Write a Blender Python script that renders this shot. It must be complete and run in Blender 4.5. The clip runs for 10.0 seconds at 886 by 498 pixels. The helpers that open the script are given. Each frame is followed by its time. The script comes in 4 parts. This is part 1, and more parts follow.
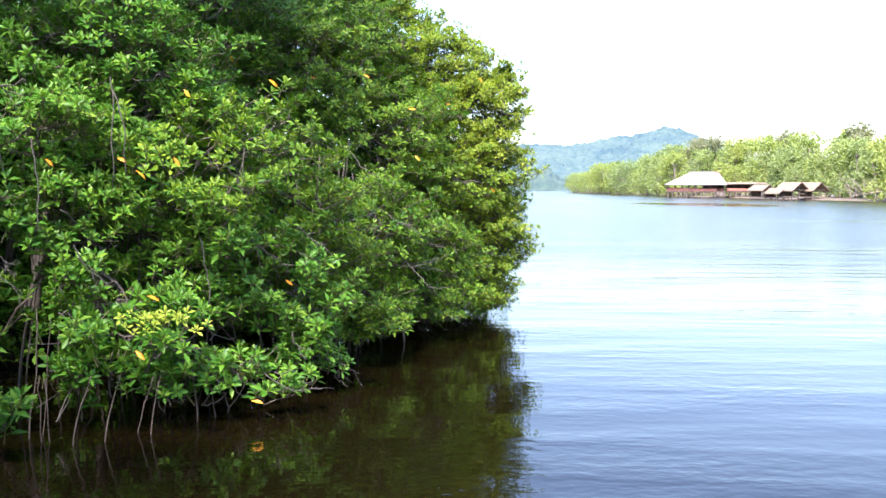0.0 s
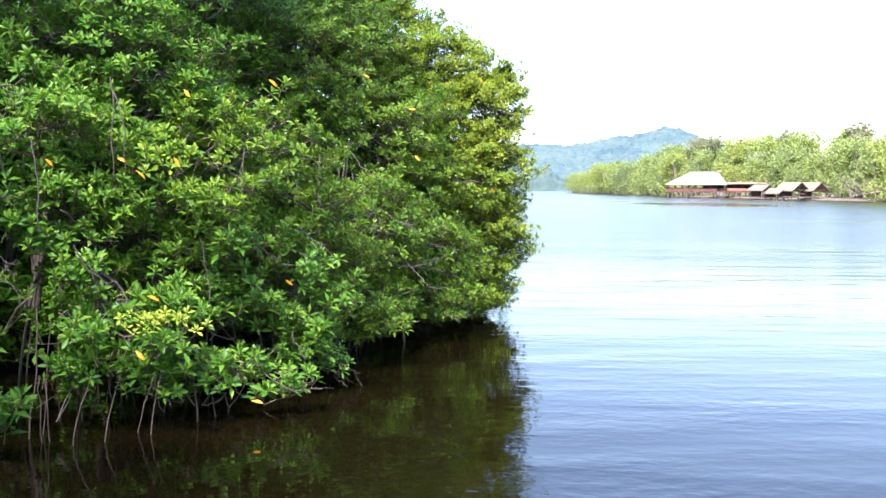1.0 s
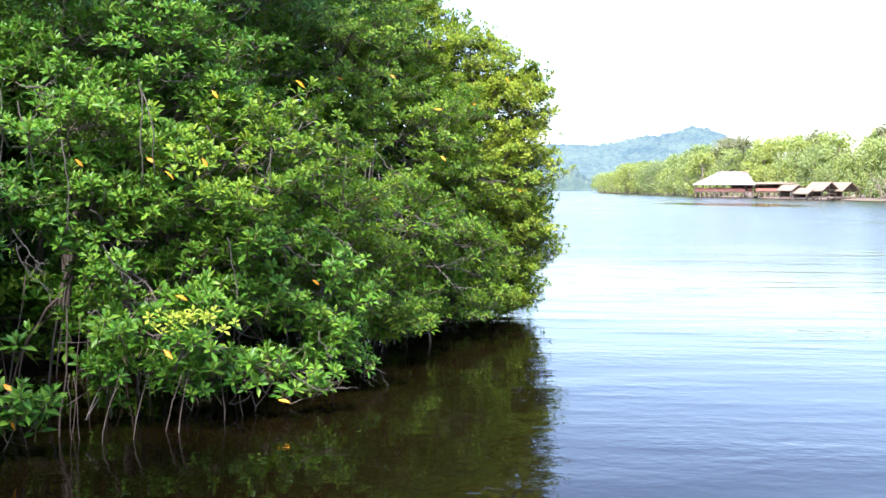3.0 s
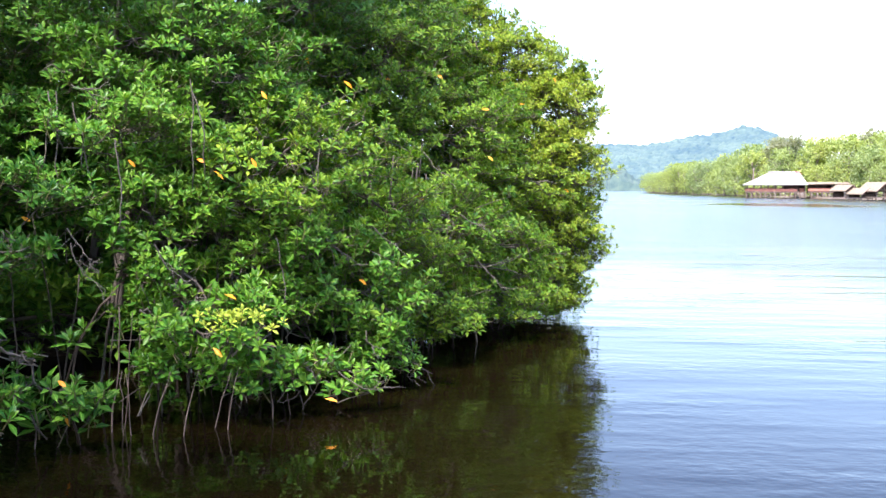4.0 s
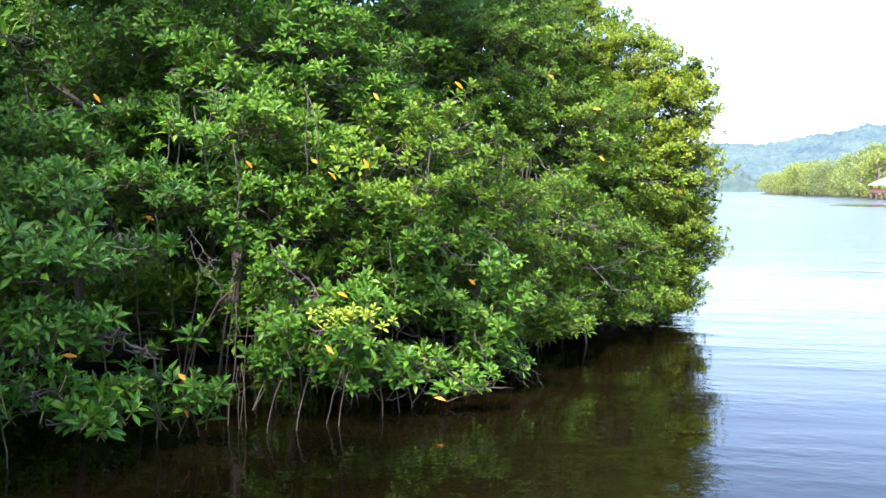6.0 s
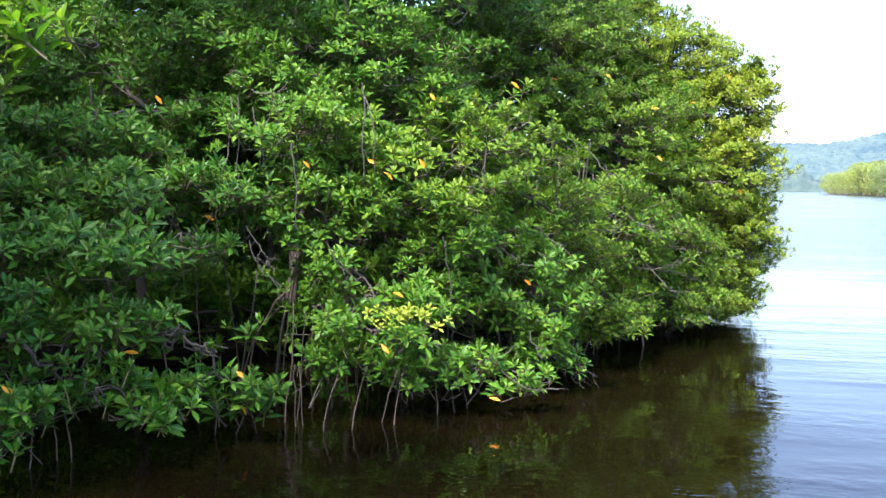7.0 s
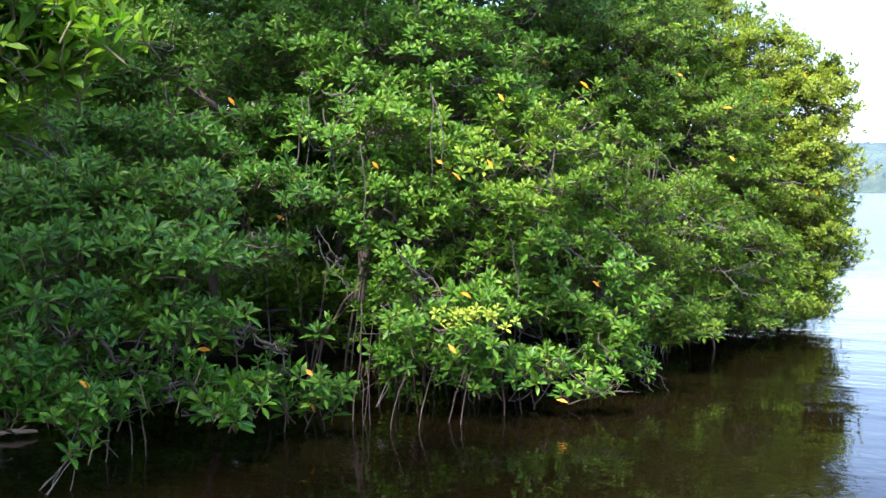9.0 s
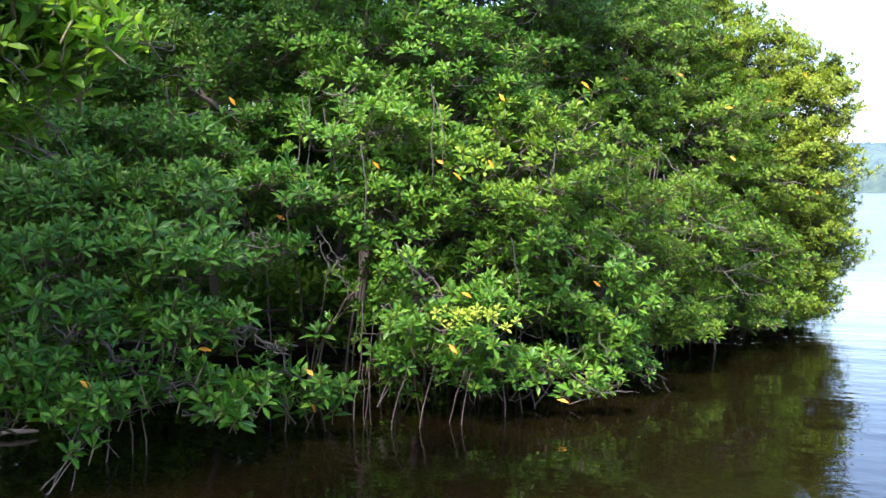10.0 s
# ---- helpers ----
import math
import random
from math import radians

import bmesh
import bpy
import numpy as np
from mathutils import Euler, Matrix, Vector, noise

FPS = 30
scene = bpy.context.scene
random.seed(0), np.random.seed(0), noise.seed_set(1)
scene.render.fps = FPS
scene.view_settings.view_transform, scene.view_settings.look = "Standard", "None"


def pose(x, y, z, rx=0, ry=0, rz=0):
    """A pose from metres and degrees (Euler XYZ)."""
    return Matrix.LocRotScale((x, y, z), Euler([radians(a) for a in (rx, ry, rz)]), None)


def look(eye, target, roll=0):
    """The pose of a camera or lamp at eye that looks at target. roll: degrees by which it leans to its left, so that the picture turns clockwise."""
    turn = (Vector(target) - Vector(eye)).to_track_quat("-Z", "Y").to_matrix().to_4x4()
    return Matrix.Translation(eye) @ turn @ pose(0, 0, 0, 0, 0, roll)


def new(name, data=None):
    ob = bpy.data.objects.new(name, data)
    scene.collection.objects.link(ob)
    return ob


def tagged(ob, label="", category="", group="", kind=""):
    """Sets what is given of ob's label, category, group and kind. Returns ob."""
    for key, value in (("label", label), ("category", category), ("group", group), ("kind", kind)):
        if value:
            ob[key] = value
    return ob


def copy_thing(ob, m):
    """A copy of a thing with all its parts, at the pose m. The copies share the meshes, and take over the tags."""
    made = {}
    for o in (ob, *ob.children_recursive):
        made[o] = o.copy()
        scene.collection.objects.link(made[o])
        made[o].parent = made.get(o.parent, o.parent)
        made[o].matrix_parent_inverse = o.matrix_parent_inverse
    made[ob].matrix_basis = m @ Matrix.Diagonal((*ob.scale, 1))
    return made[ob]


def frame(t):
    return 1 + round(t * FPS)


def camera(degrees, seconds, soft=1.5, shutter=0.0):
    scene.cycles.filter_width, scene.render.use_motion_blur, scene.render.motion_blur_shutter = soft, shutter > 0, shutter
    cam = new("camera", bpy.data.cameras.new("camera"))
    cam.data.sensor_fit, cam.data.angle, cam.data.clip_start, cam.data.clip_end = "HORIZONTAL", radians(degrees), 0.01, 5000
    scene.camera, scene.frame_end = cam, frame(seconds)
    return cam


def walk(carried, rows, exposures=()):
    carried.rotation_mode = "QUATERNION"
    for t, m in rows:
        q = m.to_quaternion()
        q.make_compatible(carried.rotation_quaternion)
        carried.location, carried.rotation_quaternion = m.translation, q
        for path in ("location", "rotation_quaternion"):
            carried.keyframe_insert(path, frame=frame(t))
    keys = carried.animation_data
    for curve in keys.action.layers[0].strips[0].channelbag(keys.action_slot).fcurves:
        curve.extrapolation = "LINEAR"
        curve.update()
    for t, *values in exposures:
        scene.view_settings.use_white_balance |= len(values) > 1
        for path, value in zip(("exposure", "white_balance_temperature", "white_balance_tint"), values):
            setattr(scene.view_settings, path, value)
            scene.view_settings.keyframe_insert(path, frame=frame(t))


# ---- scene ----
# ---- camera: a tripod pan over the water, 1.8 m above it ----
EYE_HEIGHT = 1.8
cam = camera(48.5, 10.0, soft=1.5)
PATH = [(0.0, 0.0, -3.622, 0.39), (0.5, 0.0, -3.622, 0.39), (1.0, 0.0, -3.622, 0.39), (1.5, 0.004, -3.622, 0.39), (2.0, 0.055, -3.622, 0.39), (2.2, 0.195, -3.622, 0.388), (3.3, 2.283, -3.63, 0.362),
        (3.5, 2.852, -3.632, 0.36), (4.0, 4.251, -3.635, 0.365), (4.5, 5.812, -3.642, 0.37), (5.0, 7.38, -3.649, 0.375), (5.5, 8.959, -3.656, 0.385), (5.7, 9.615, -3.658, 0.388), (6.8, 13.287, -3.67, 0.41),
        (7.0, 13.877, -3.672, 0.415), (7.5, 15.172, -3.675, 0.43), (8.0, 16.38, -3.678, 0.44), (8.5, 17.348, -3.68, 0.45), (8.8, 17.71, -3.68, 0.457), (9.0, 17.826, -3.68, 0.46),
        (9.5, 17.868, -3.678, 0.468), (10.0, 17.868, -3.678, 0.468)]
walk(cam, [(t, pose(0, 0, EYE_HEIGHT, 90 + pitch, 0, yaw) @ pose(0, 0, 0, 0, 0, roll)) for t, yaw, pitch, roll in PATH],
     [(0.0, 1.985, 6000, 19.5), (10.0, 1.985, 6000, 19.5)])

# ---- sky and sun ----
SUN_ELEVATION, SUN_TURN = radians(59), radians(199)  # turn: from ahead (+y) towards the right (+x)
world = bpy.data.worlds.new("sky")
scene.world = world
world.use_nodes = True
sky = world.node_tree.nodes.new("ShaderNodeTexSky")
sky.sky_type, sky.sun_disc = "NISHITA", False
sky.sun_elevation, sky.sun_rotation = SUN_ELEVATION, SUN_TURN
sky.air_density, sky.dust_density, sky.ozone_density = 1.1, 2.0, 1.6
background = world.node_tree.nodes["Background"]
background.inputs["Strength"].default_value = 0.15
world.node_tree.links.new(sky.outputs["Color"], background.inputs["Color"])

sun_data = bpy.data.lights.new("sun", "SUN")
sun_data.energy, sun_data.angle, sun_data.color = 3.51, radians(7), (1.0, 0.94, 0.82)
sun = new("sun", sun_data)
SUN_WAY = Vector((math.sin(SUN_TURN) * math.cos(SUN_ELEVATION), math.cos(SUN_TURN) * math.cos(SUN_ELEVATION), math.sin(SUN_ELEVATION)))
sun.matrix_world = look(SUN_WAY * 50, (0, 0, 0))


# ---- materials ----
def shader(name):
    mat = bpy.data.materials.new(name)
    mat.use_nodes = True
    return mat, mat.node_tree.nodes, mat.node_tree.links, mat.node_tree.nodes["Principled BSDF"]


def ramp(nodes, links, source, stops):
    node = nodes.new("ShaderNodeValToRGB")
    node.color_ramp.elements[0].position, node.color_ramp.elements[1].position = stops[0][0], stops[-1][0]
    node.color_ramp.elements[0].color, node.color_ramp.elements[1].color = (*stops[0][1], 1), (*stops[-1][1], 1)
    for place, colour in stops[1:-1]:
        node.color_ramp.elements.new(place).color = (*colour, 1)
    links.new(source, node.inputs["Fac"])
    return node.outputs["Color"]


def noise_of(nodes, links, scale, detail=3.0, coords="Object", squeeze=None, rough=0.5):
    place = nodes.new("ShaderNodeTexCoord").outputs[coords]
    if squeeze:
        mapping = nodes.new("ShaderNodeMapping")
        mapping.inputs["Scale"].default_value = squeeze
        links.new(place, mapping.inputs["Vector"])
        place = mapping.outputs["Vector"]
    node = nodes.new("ShaderNodeTexNoise")
    node.inputs["Scale"].default_value, node.inputs["Detail"].default_value = scale, detail
    node.inputs["Roughness"].default_value = rough
    links.new(place, node.inputs["Vector"])
    return node.outputs["Fac"]


def mixed(nodes, links, fac, a, b, blend="MIX"):
    node = nodes.new("ShaderNodeMix")
    node.data_type, node.blend_type = "RGBA", blend
    for socket, value in ((node.inputs[0], fac), (node.inputs[6], a), (node.inputs[7], b)):
        if isinstance(value, (int, float)):
            socket.default_value = value
        elif isinstance(value, tuple):
            socket.default_value = (*value, 1)
        else:
            links.new(value, socket)
    return node.outputs[2]


def bumped(nodes, links, bsdf, height, strength, distance):
    node = nodes.new("ShaderNodeBump")
    node.inputs["Strength"].default_value, node.inputs["Distance"].default_value = strength, distance
    links.new(height, node.inputs["Height"])
    links.new(node.outputs["Normal"], bsdf.inputs["Normal"])


def plain(name, dark, light, scale, rough=0.7, bump=0.4, distance=0.01, squeeze=None, metal=0.0):
    """A surface of one stuff: two tones in coarse and fine noise, with relief."""
    mat, nodes, links, bsdf = shader(name)
    coarse = noise_of(nodes, links, scale, 2.0, squeeze=squeeze)
    fine = noise_of(nodes, links, scale * 6, 4.0, squeeze=squeeze)
    tone = mixed(nodes, links, 0.45, coarse, fine)
    links.new(ramp(nodes, links, tone, ((0.3, dark), (0.7, light))), bsdf.inputs["Base Color"])
    bsdf.inputs["Roughness"].default_value, bsdf.inputs["Metallic"].default_value = rough, metal
    bumped(nodes, links, bsdf, fine, bump, distance)
    return mat


def leafy(name, tones, rough, through_light, patch=0.7, uv=True, single=0.5, each=0.2):
    """Leaf: colour by leaf and by patch of the crown, a pale midrib, light that comes through."""
    mat, nodes, links, bsdf = shader(name)
    island = nodes.new("ShaderNodeNewGeometry").outputs["Random Per Island"]
    own = nodes.new("ShaderNodeObjectInfo").outputs["Random"]
    patches = noise_of(nodes, links, patch, 2.0)
    tone = mixed(nodes, links, 1 - single, island, patches)
    tone = mixed(nodes, links, each, tone, own)
    colour = ramp(nodes, links, tone, tones)
    if uv:
        split = nodes.new("ShaderNodeSeparateXYZ")
        links.new(nodes.new("ShaderNodeTexCoord").outputs["UV"], split.inputs[0])
        rib = ramp(nodes, links, split.outputs["X"], ((0.42, (0, 0, 0)), (0.5, (0.5, 0.5, 0.5)), (0.58, (0, 0, 0))))
        colour = mixed(nodes, links, rib, colour, (0.28, 0.36, 0.08))
        blotch = ramp(nodes, links, noise_of(nodes, links, 45, 3.0), ((0.62, (0, 0, 0)), (0.78, (0.35, 0.35, 0.35))))
        colour = mixed(nodes, links, blotch, colour, (0.13, 0.12, 0.02))
    links.new(colour, bsdf.inputs["Base Color"])
    bsdf.inputs["Roughness"].default_value, bsdf.inputs["Specular IOR Level"].default_value = rough, 0.22
    glow = nodes.new("ShaderNodeBsdfTranslucent")
    links.new(mixed(nodes, links, 1.0, colour, (0.95, 1.0, 0.35), "MULTIPLY"), glow.inputs["Color"])
    mix = nodes.new("ShaderNodeMixShader")
    mix.inputs[0].default_value = through_light
    links.new(bsdf.outputs[0], mix.inputs[1])
    links.new(glow.outputs[0], mix.inputs[2])
    links.new(mix.outputs[0], nodes["Material Output"].inputs["Surface"])
    return mat


def water_material():
    mat, nodes, links, bsdf = shader("river_water")
    murk = noise_of(nodes, links, 0.15, 2.0)
    links.new(ramp(nodes, links, murk, ((0.3, (0.0034, 0.0021, 0.0007)), (0.7, (0.0058, 0.0037, 0.0013)))), bsdf.inputs["Base Color"])
    bsdf.inputs["IOR"].default_value = 1.35
    swell = noise_of(nodes, links, 1.1, 2.0, squeeze=(0.45, 1.5, 1))
    ripple = noise_of(nodes, links, 4.5, 2.0, squeeze=(1.3, 1.9, 1))
    calm = ramp(nodes, links, noise_of(nodes, links, 0.4, 3.0, squeeze=(0.45, 1.3, 1)), ((0.4, (0.25, 0.25, 0.25)), (0.64, (1.2, 1.2, 1.2))))
    height = mixed(nodes, links, 0.24, swell, ripple)
    height = mixed(nodes, links, 1.0, height, calm, "MULTIPLY")
    out = nodes.new("ShaderNodeVectorMath")  # the open river is rougher than the sheltered edge
    out.operation = "LENGTH"
    links.new(nodes.new("ShaderNodeNewGeometry").outputs["Position"], out.inputs[0])
    reach = nodes.new("ShaderNodeMapRange")
    for key, value in (("From Min", 8), ("From Max", 60), ("To Min", 0.7), ("To Max", 2.6)):
        reach.inputs[key].default_value = value
    reach.interpolation_type = "SMOOTHSTEP"
    links.new(out.outputs["Value"], reach.inputs["Value"])
    fine = nodes.new("ShaderNodeMapRange")  # wavelets too small to tell apart
    for key, value in (("From Min", 9.5), ("From Max", 30), ("To Min", 0.005), ("To Max", 0.2)):
        fine.inputs[key].default_value = value
    fine.interpolation_type = "SMOOTHSTEP"
    links.new(out.outputs["Value"], fine.inputs["Value"])
    streak = ramp(nodes, links, noise_of(nodes, links, 0.05, 3.0, squeeze=(0.22, 1.1, 1)), ((0.56, (1, 1, 1)), (0.68, (0.45, 0.45, 0.45))))
    slick = nodes.new("ShaderNodeVectorMath")  # a smooth patch off the far shore
    slick.operation = "MULTIPLY_ADD"
    slick.inputs[1].default_value, slick.inputs[2].default_value = (1 / 10, 1 / 15, 0), (-29.4 / 10, -112 / 15, 0)
    links.new(nodes.new("ShaderNodeNewGeometry").outputs["Position"], slick.inputs[0])
    away = nodes.new("ShaderNodeVectorMath")
    away.operation = "LENGTH"
    links.new(slick.outputs["Vector"], away.inputs[0])
    ragged = mixed(nodes, links, 0.5, away.outputs["Value"], noise_of(nodes, links, 0.3, 3.0, squeeze=(0.4, 1.0, 1)))
    smooth = ramp(nodes, links, ragged, ((0.55, (0.2, 0.2, 0.2)), (0.75, (1, 1, 1))))
    streak = mixed(nodes, links, 1.0, streak, smooth, "MULTIPLY")
    links.new(mixed(nodes, links, 1.0, fine.outputs["Result"], streak, "MULTIPLY"), bsdf.inputs["Roughness"])
    height = mixed(nodes, links, 1.0, height, reach.outputs["Result"], "MULTIPLY")
    height = mixed(nodes, links, 1.0, height, smooth, "MULTIPLY")
    eddy = nodes.new("ShaderNodeVectorMath")  # a little troubled spot near the point's reflection
    eddy.operation = "MULTIPLY_ADD"
    eddy.inputs[1].default_value, eddy.inputs[2].default_value = (1 / 0.3, 1 / 0.55, 0), (-0.03 / 0.3, -5.94 / 0.55, 0)
    links.new(nodes.new("ShaderNodeNewGeometry").outputs["Position"], eddy.inputs[0])
    spot = nodes.new("ShaderNodeVectorMath")
    spot.operation = "LENGTH"
    links.new(eddy.outputs["Vector"], spot.inputs[0])
    lively = ramp(nodes, links, spot.outputs["Value"], ((0.2, (3.4, 3.4, 3.4)), (1.0, (1, 1, 1))))
    height = mixed(nodes, links, 1.0, height, lively, "MULTIPLY")
    bumped(nodes, links, bsdf, height, 0.6, 0.04)
    return mat


MANGROVE_LEAF = leafy("mangrove_leaf", ((0.2, (0.018, 0.09, 0.007)), (0.42, (0.05, 0.155, 0.01)), (0.6, (0.098, 0.215, 0.013)), (0.82, (0.215, 0.32, 0.032))), 0.42, 0.27)
# sun and haze on the point tree, put into its leaf colour
SUN_PALE_LEAF = leafy("sun_pale_mangrove_leaf", ((0.2, (0.065, 0.145, 0.015)), (0.45, (0.14, 0.235, 0.018)), (0.65, (0.25, 0.335, 0.025)), (0.85, (0.4, 0.43, 0.05))), 0.45, 0.42)
# lit copy of the leaf: sunlight painted in for the bulge
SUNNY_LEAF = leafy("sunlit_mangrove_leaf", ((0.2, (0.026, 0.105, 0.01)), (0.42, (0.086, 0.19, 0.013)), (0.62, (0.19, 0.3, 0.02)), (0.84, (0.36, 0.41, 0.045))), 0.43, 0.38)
# shaded copy of the leaf: darker colour for the near and inland trees
SHADED_LEAF = leafy("shaded_mangrove_leaf", ((0.2, (0.009, 0.06, 0.006)), (0.42, (0.026, 0.108, 0.008)), (0.6, (0.06, 0.172, 0.011)), (0.82, (0.165, 0.28, 0.026))), 0.4, 0.25)
# light on the overhead bough, put into a paler, more translucent leaf
LIT_BOUGH_LEAF = leafy("lit_bough_mangrove_leaf", ((0.2, (0.035, 0.13, 0.012)), (0.42, (0.085, 0.21, 0.016)), (0.62, (0.17, 0.3, 0.024)), (0.84, (0.31, 0.4, 0.05))), 0.43, 0.6)
OLD_LEAF = leafy("dying_leaf", ((0.2, (0.65, 0.2, 0.015)), (0.8, (0.85, 0.42, 0.02))), 0.45, 0.3, 5.0)
SHOOT = plain("green_shoot", (0.06, 0.05, 0.02), (0.14, 0.13, 0.04), 20, 0.6)
BARK = plain("mangrove_bark", (0.028, 0.021, 0.016), (0.09, 0.072, 0.056), 9, 0.85, 0.8, 0.01, (1, 1, 0.25))
ROOT_BARK = plain("root_bark", (0.036, 0.024, 0.018), (0.105, 0.074, 0.056), 12, 0.8, 0.7, 0.006, (1, 1, 0.3))
TWIG = plain("twig_bark", (0.036, 0.029, 0.022), (0.14, 0.117, 0.092), 14, 0.85, 0.5)
MUD = plain("dark_mud", (0.01, 0.008, 0.005), (0.026, 0.02, 0.014), 1.5, 0.95, 0.8, 0.05)
WATER = water_material()
# haze over the river is painted into these pale, greyish leaf colours
FAR_LEAF = leafy("hazy_shore_foliage", ((0.2, (0.25, 0.32, 0.18)), (0.45, (0.34, 0.41, 0.17)), (0.65, (0.41, 0.47, 0.145)), (0.85, (0.45, 0.46, 0.18))), 0.6, 0.5, 0.25, False, 0.3, 0.36)
FAR_DARK_LEAF = leafy("hazy_feathery_foliage", ((0.2, (0.22, 0.24, 0.16)), (0.8, (0.34, 0.34, 0.21))), 0.6, 0.5, 0.3, False, 0.3, 0.4)
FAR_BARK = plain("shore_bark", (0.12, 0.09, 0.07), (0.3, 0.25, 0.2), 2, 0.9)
SAND = plain("shore_mud", (0.08, 0.062, 0.045), (0.2, 0.155, 0.115), 0.4, 0.9, 0.6, 0.1)


# ---- mesh helpers ----
def mesh_of(name, verts, faces, mats, slots=None, smooth=False, uvs=None):
    """A mesh from arrays of equal-sided faces, or a list of faces."""
    me = bpy.data.meshes.new(name)
    if isinstance(faces, np.ndarray):
        n, k = faces.shape
        me.vertices.add(len(verts))
        me.vertices.foreach_set("co", np.asarray(verts, np.float32).ravel())
        me.loops.add(n * k)
        me.loops.foreach_set("vertex_index", faces.astype(np.int32).ravel())
        me.polygons.add(n)
        me.polygons.foreach_set("loop_start", np.arange(0, n * k, k, dtype=np.int32))
        if uvs is not None:
            layer = me.uv_layers.new(name="uv")
            layer.data.foreach_set("uv", np.asarray(uvs, np.float32)[faces.ravel()].ravel())
    else:
        me.from_pydata(verts, [], faces)
    for mat in mats if isinstance(mats, (list, tuple)) else [mats]:
        me.materials.append(mat)
    if slots is not None:
        me.polygons.foreach_set("material_index", np.asarray(slots, np.int32))
    if smooth:
        me.polygons.foreach_set("use_smooth", np.ones(len(me.polygons), bool))
    me.update(calc_edges=True)
    me.validate()
    return me


def piece(name, me, parent, label="", m=None):
    """A part that uses a ready mesh."""
    ob = new(name, me)
    ob.parent = parent
    if m is not None:
        ob.matrix_basis = m
    return tagged(ob, label)


def part(name, bm, material, parent, label=""):
    me = bpy.data.meshes.new(name)
    bm.to_mesh(me)
    bm.free()
    me.materials.append(material)
    return piece(name, me, parent, label)


def box(bm, x0, x1, y0, y1, z0, z1, bevel=0.0):
    made = bmesh.ops.create_cube(bm, size=1)["verts"]
    for v in made:
        v.co = Vector((x0 + (v.co.x + 0.5) * (x1 - x0), y0 + (v.co.y + 0.5) * (y1 - y0), z0 + (v.co.z + 0.5) * (z1 - z0)))
    if bevel:
        edges = list({e for v in made for e in v.link_edges})
        bmesh.ops.bevel(bm, geom=edges, offset=bevel, segments=1, affect="EDGES")


def boxed(x0, x1, y0, y1, z0, z1, bevel=0.0):
    bm = bmesh.new()
    box(bm, x0, x1, y0, y1, z0, z1, bevel)
    return bm


def tube(points, radii, sides=6):
    """Verts and triangles of a tapered tube along points."""
    pts = np.asarray(points, float)
    way = np.gradient(pts, axis=0)
    way /= np.linalg.norm(way, axis=1)[:, None] + 1e-9
    ref = np.where(np.abs(way[:, 2:3]) > 0.9, np.array([[1.0, 0, 0]]), np.array([[0, 0, 1.0]]))
    a = np.cross(way, ref)
    a /= np.linalg.norm(a, axis=1)[:, None] + 1e-9
    b = np.cross(way, a)
    ang = np.arange(sides) * 2 * np.pi / sides
    ring = a[:, None] * np.cos(ang)[None, :, None] + b[:, None] * np.sin(ang)[None, :, None]
    verts = (pts[:, None] + ring * np.asarray(radii)[:, None, None]).reshape(-1, 3)
    i, j = np.meshgrid(np.arange(len(pts) - 1), np.arange(sides), indexing="ij")
    k = (j + 1) % sides
    p, q, r, s = (i * sides + j).ravel(), (i * sides + k).ravel(), ((i + 1) * sides + k).ravel(), ((i + 1) * sides + j).ravel()
    faces = np.concatenate([np.stack([p, q, r], 1), np.stack([p, r, s], 1)])
    end = (len(pts) - 1) * sides
    cap = np.array([(end, end + n, end + n + 1) for n in range(1, sides - 1)])
    return verts, np.concatenate([faces, cap])


def joined(chunks):
    verts, faces, count = [], [], 0
    for v, f in chunks:
        verts.append(v)
        faces.append(f + count)
        count += len(v)
    return np.concatenate(verts), np.concatenate(faces)


def crooked(rng, a, b, bow, wobble, n=8):
    """A bowed, slightly crooked line from a to b. bow: a vector added in its middle."""
    a, b = np.asarray(a, float), np.asarray(b, float)
    s = np.linspace(0, 1, n)[:, None]
    line = a + (b - a) * s + np.asarray(bow) * (4 * s * (1 - s))
    shake = np.cumsum(rng.normal(0, wobble, (n, 3)), axis=0)
    shake -= shake[0] + (shake[-1] - shake[0]) * s
    return line + shake


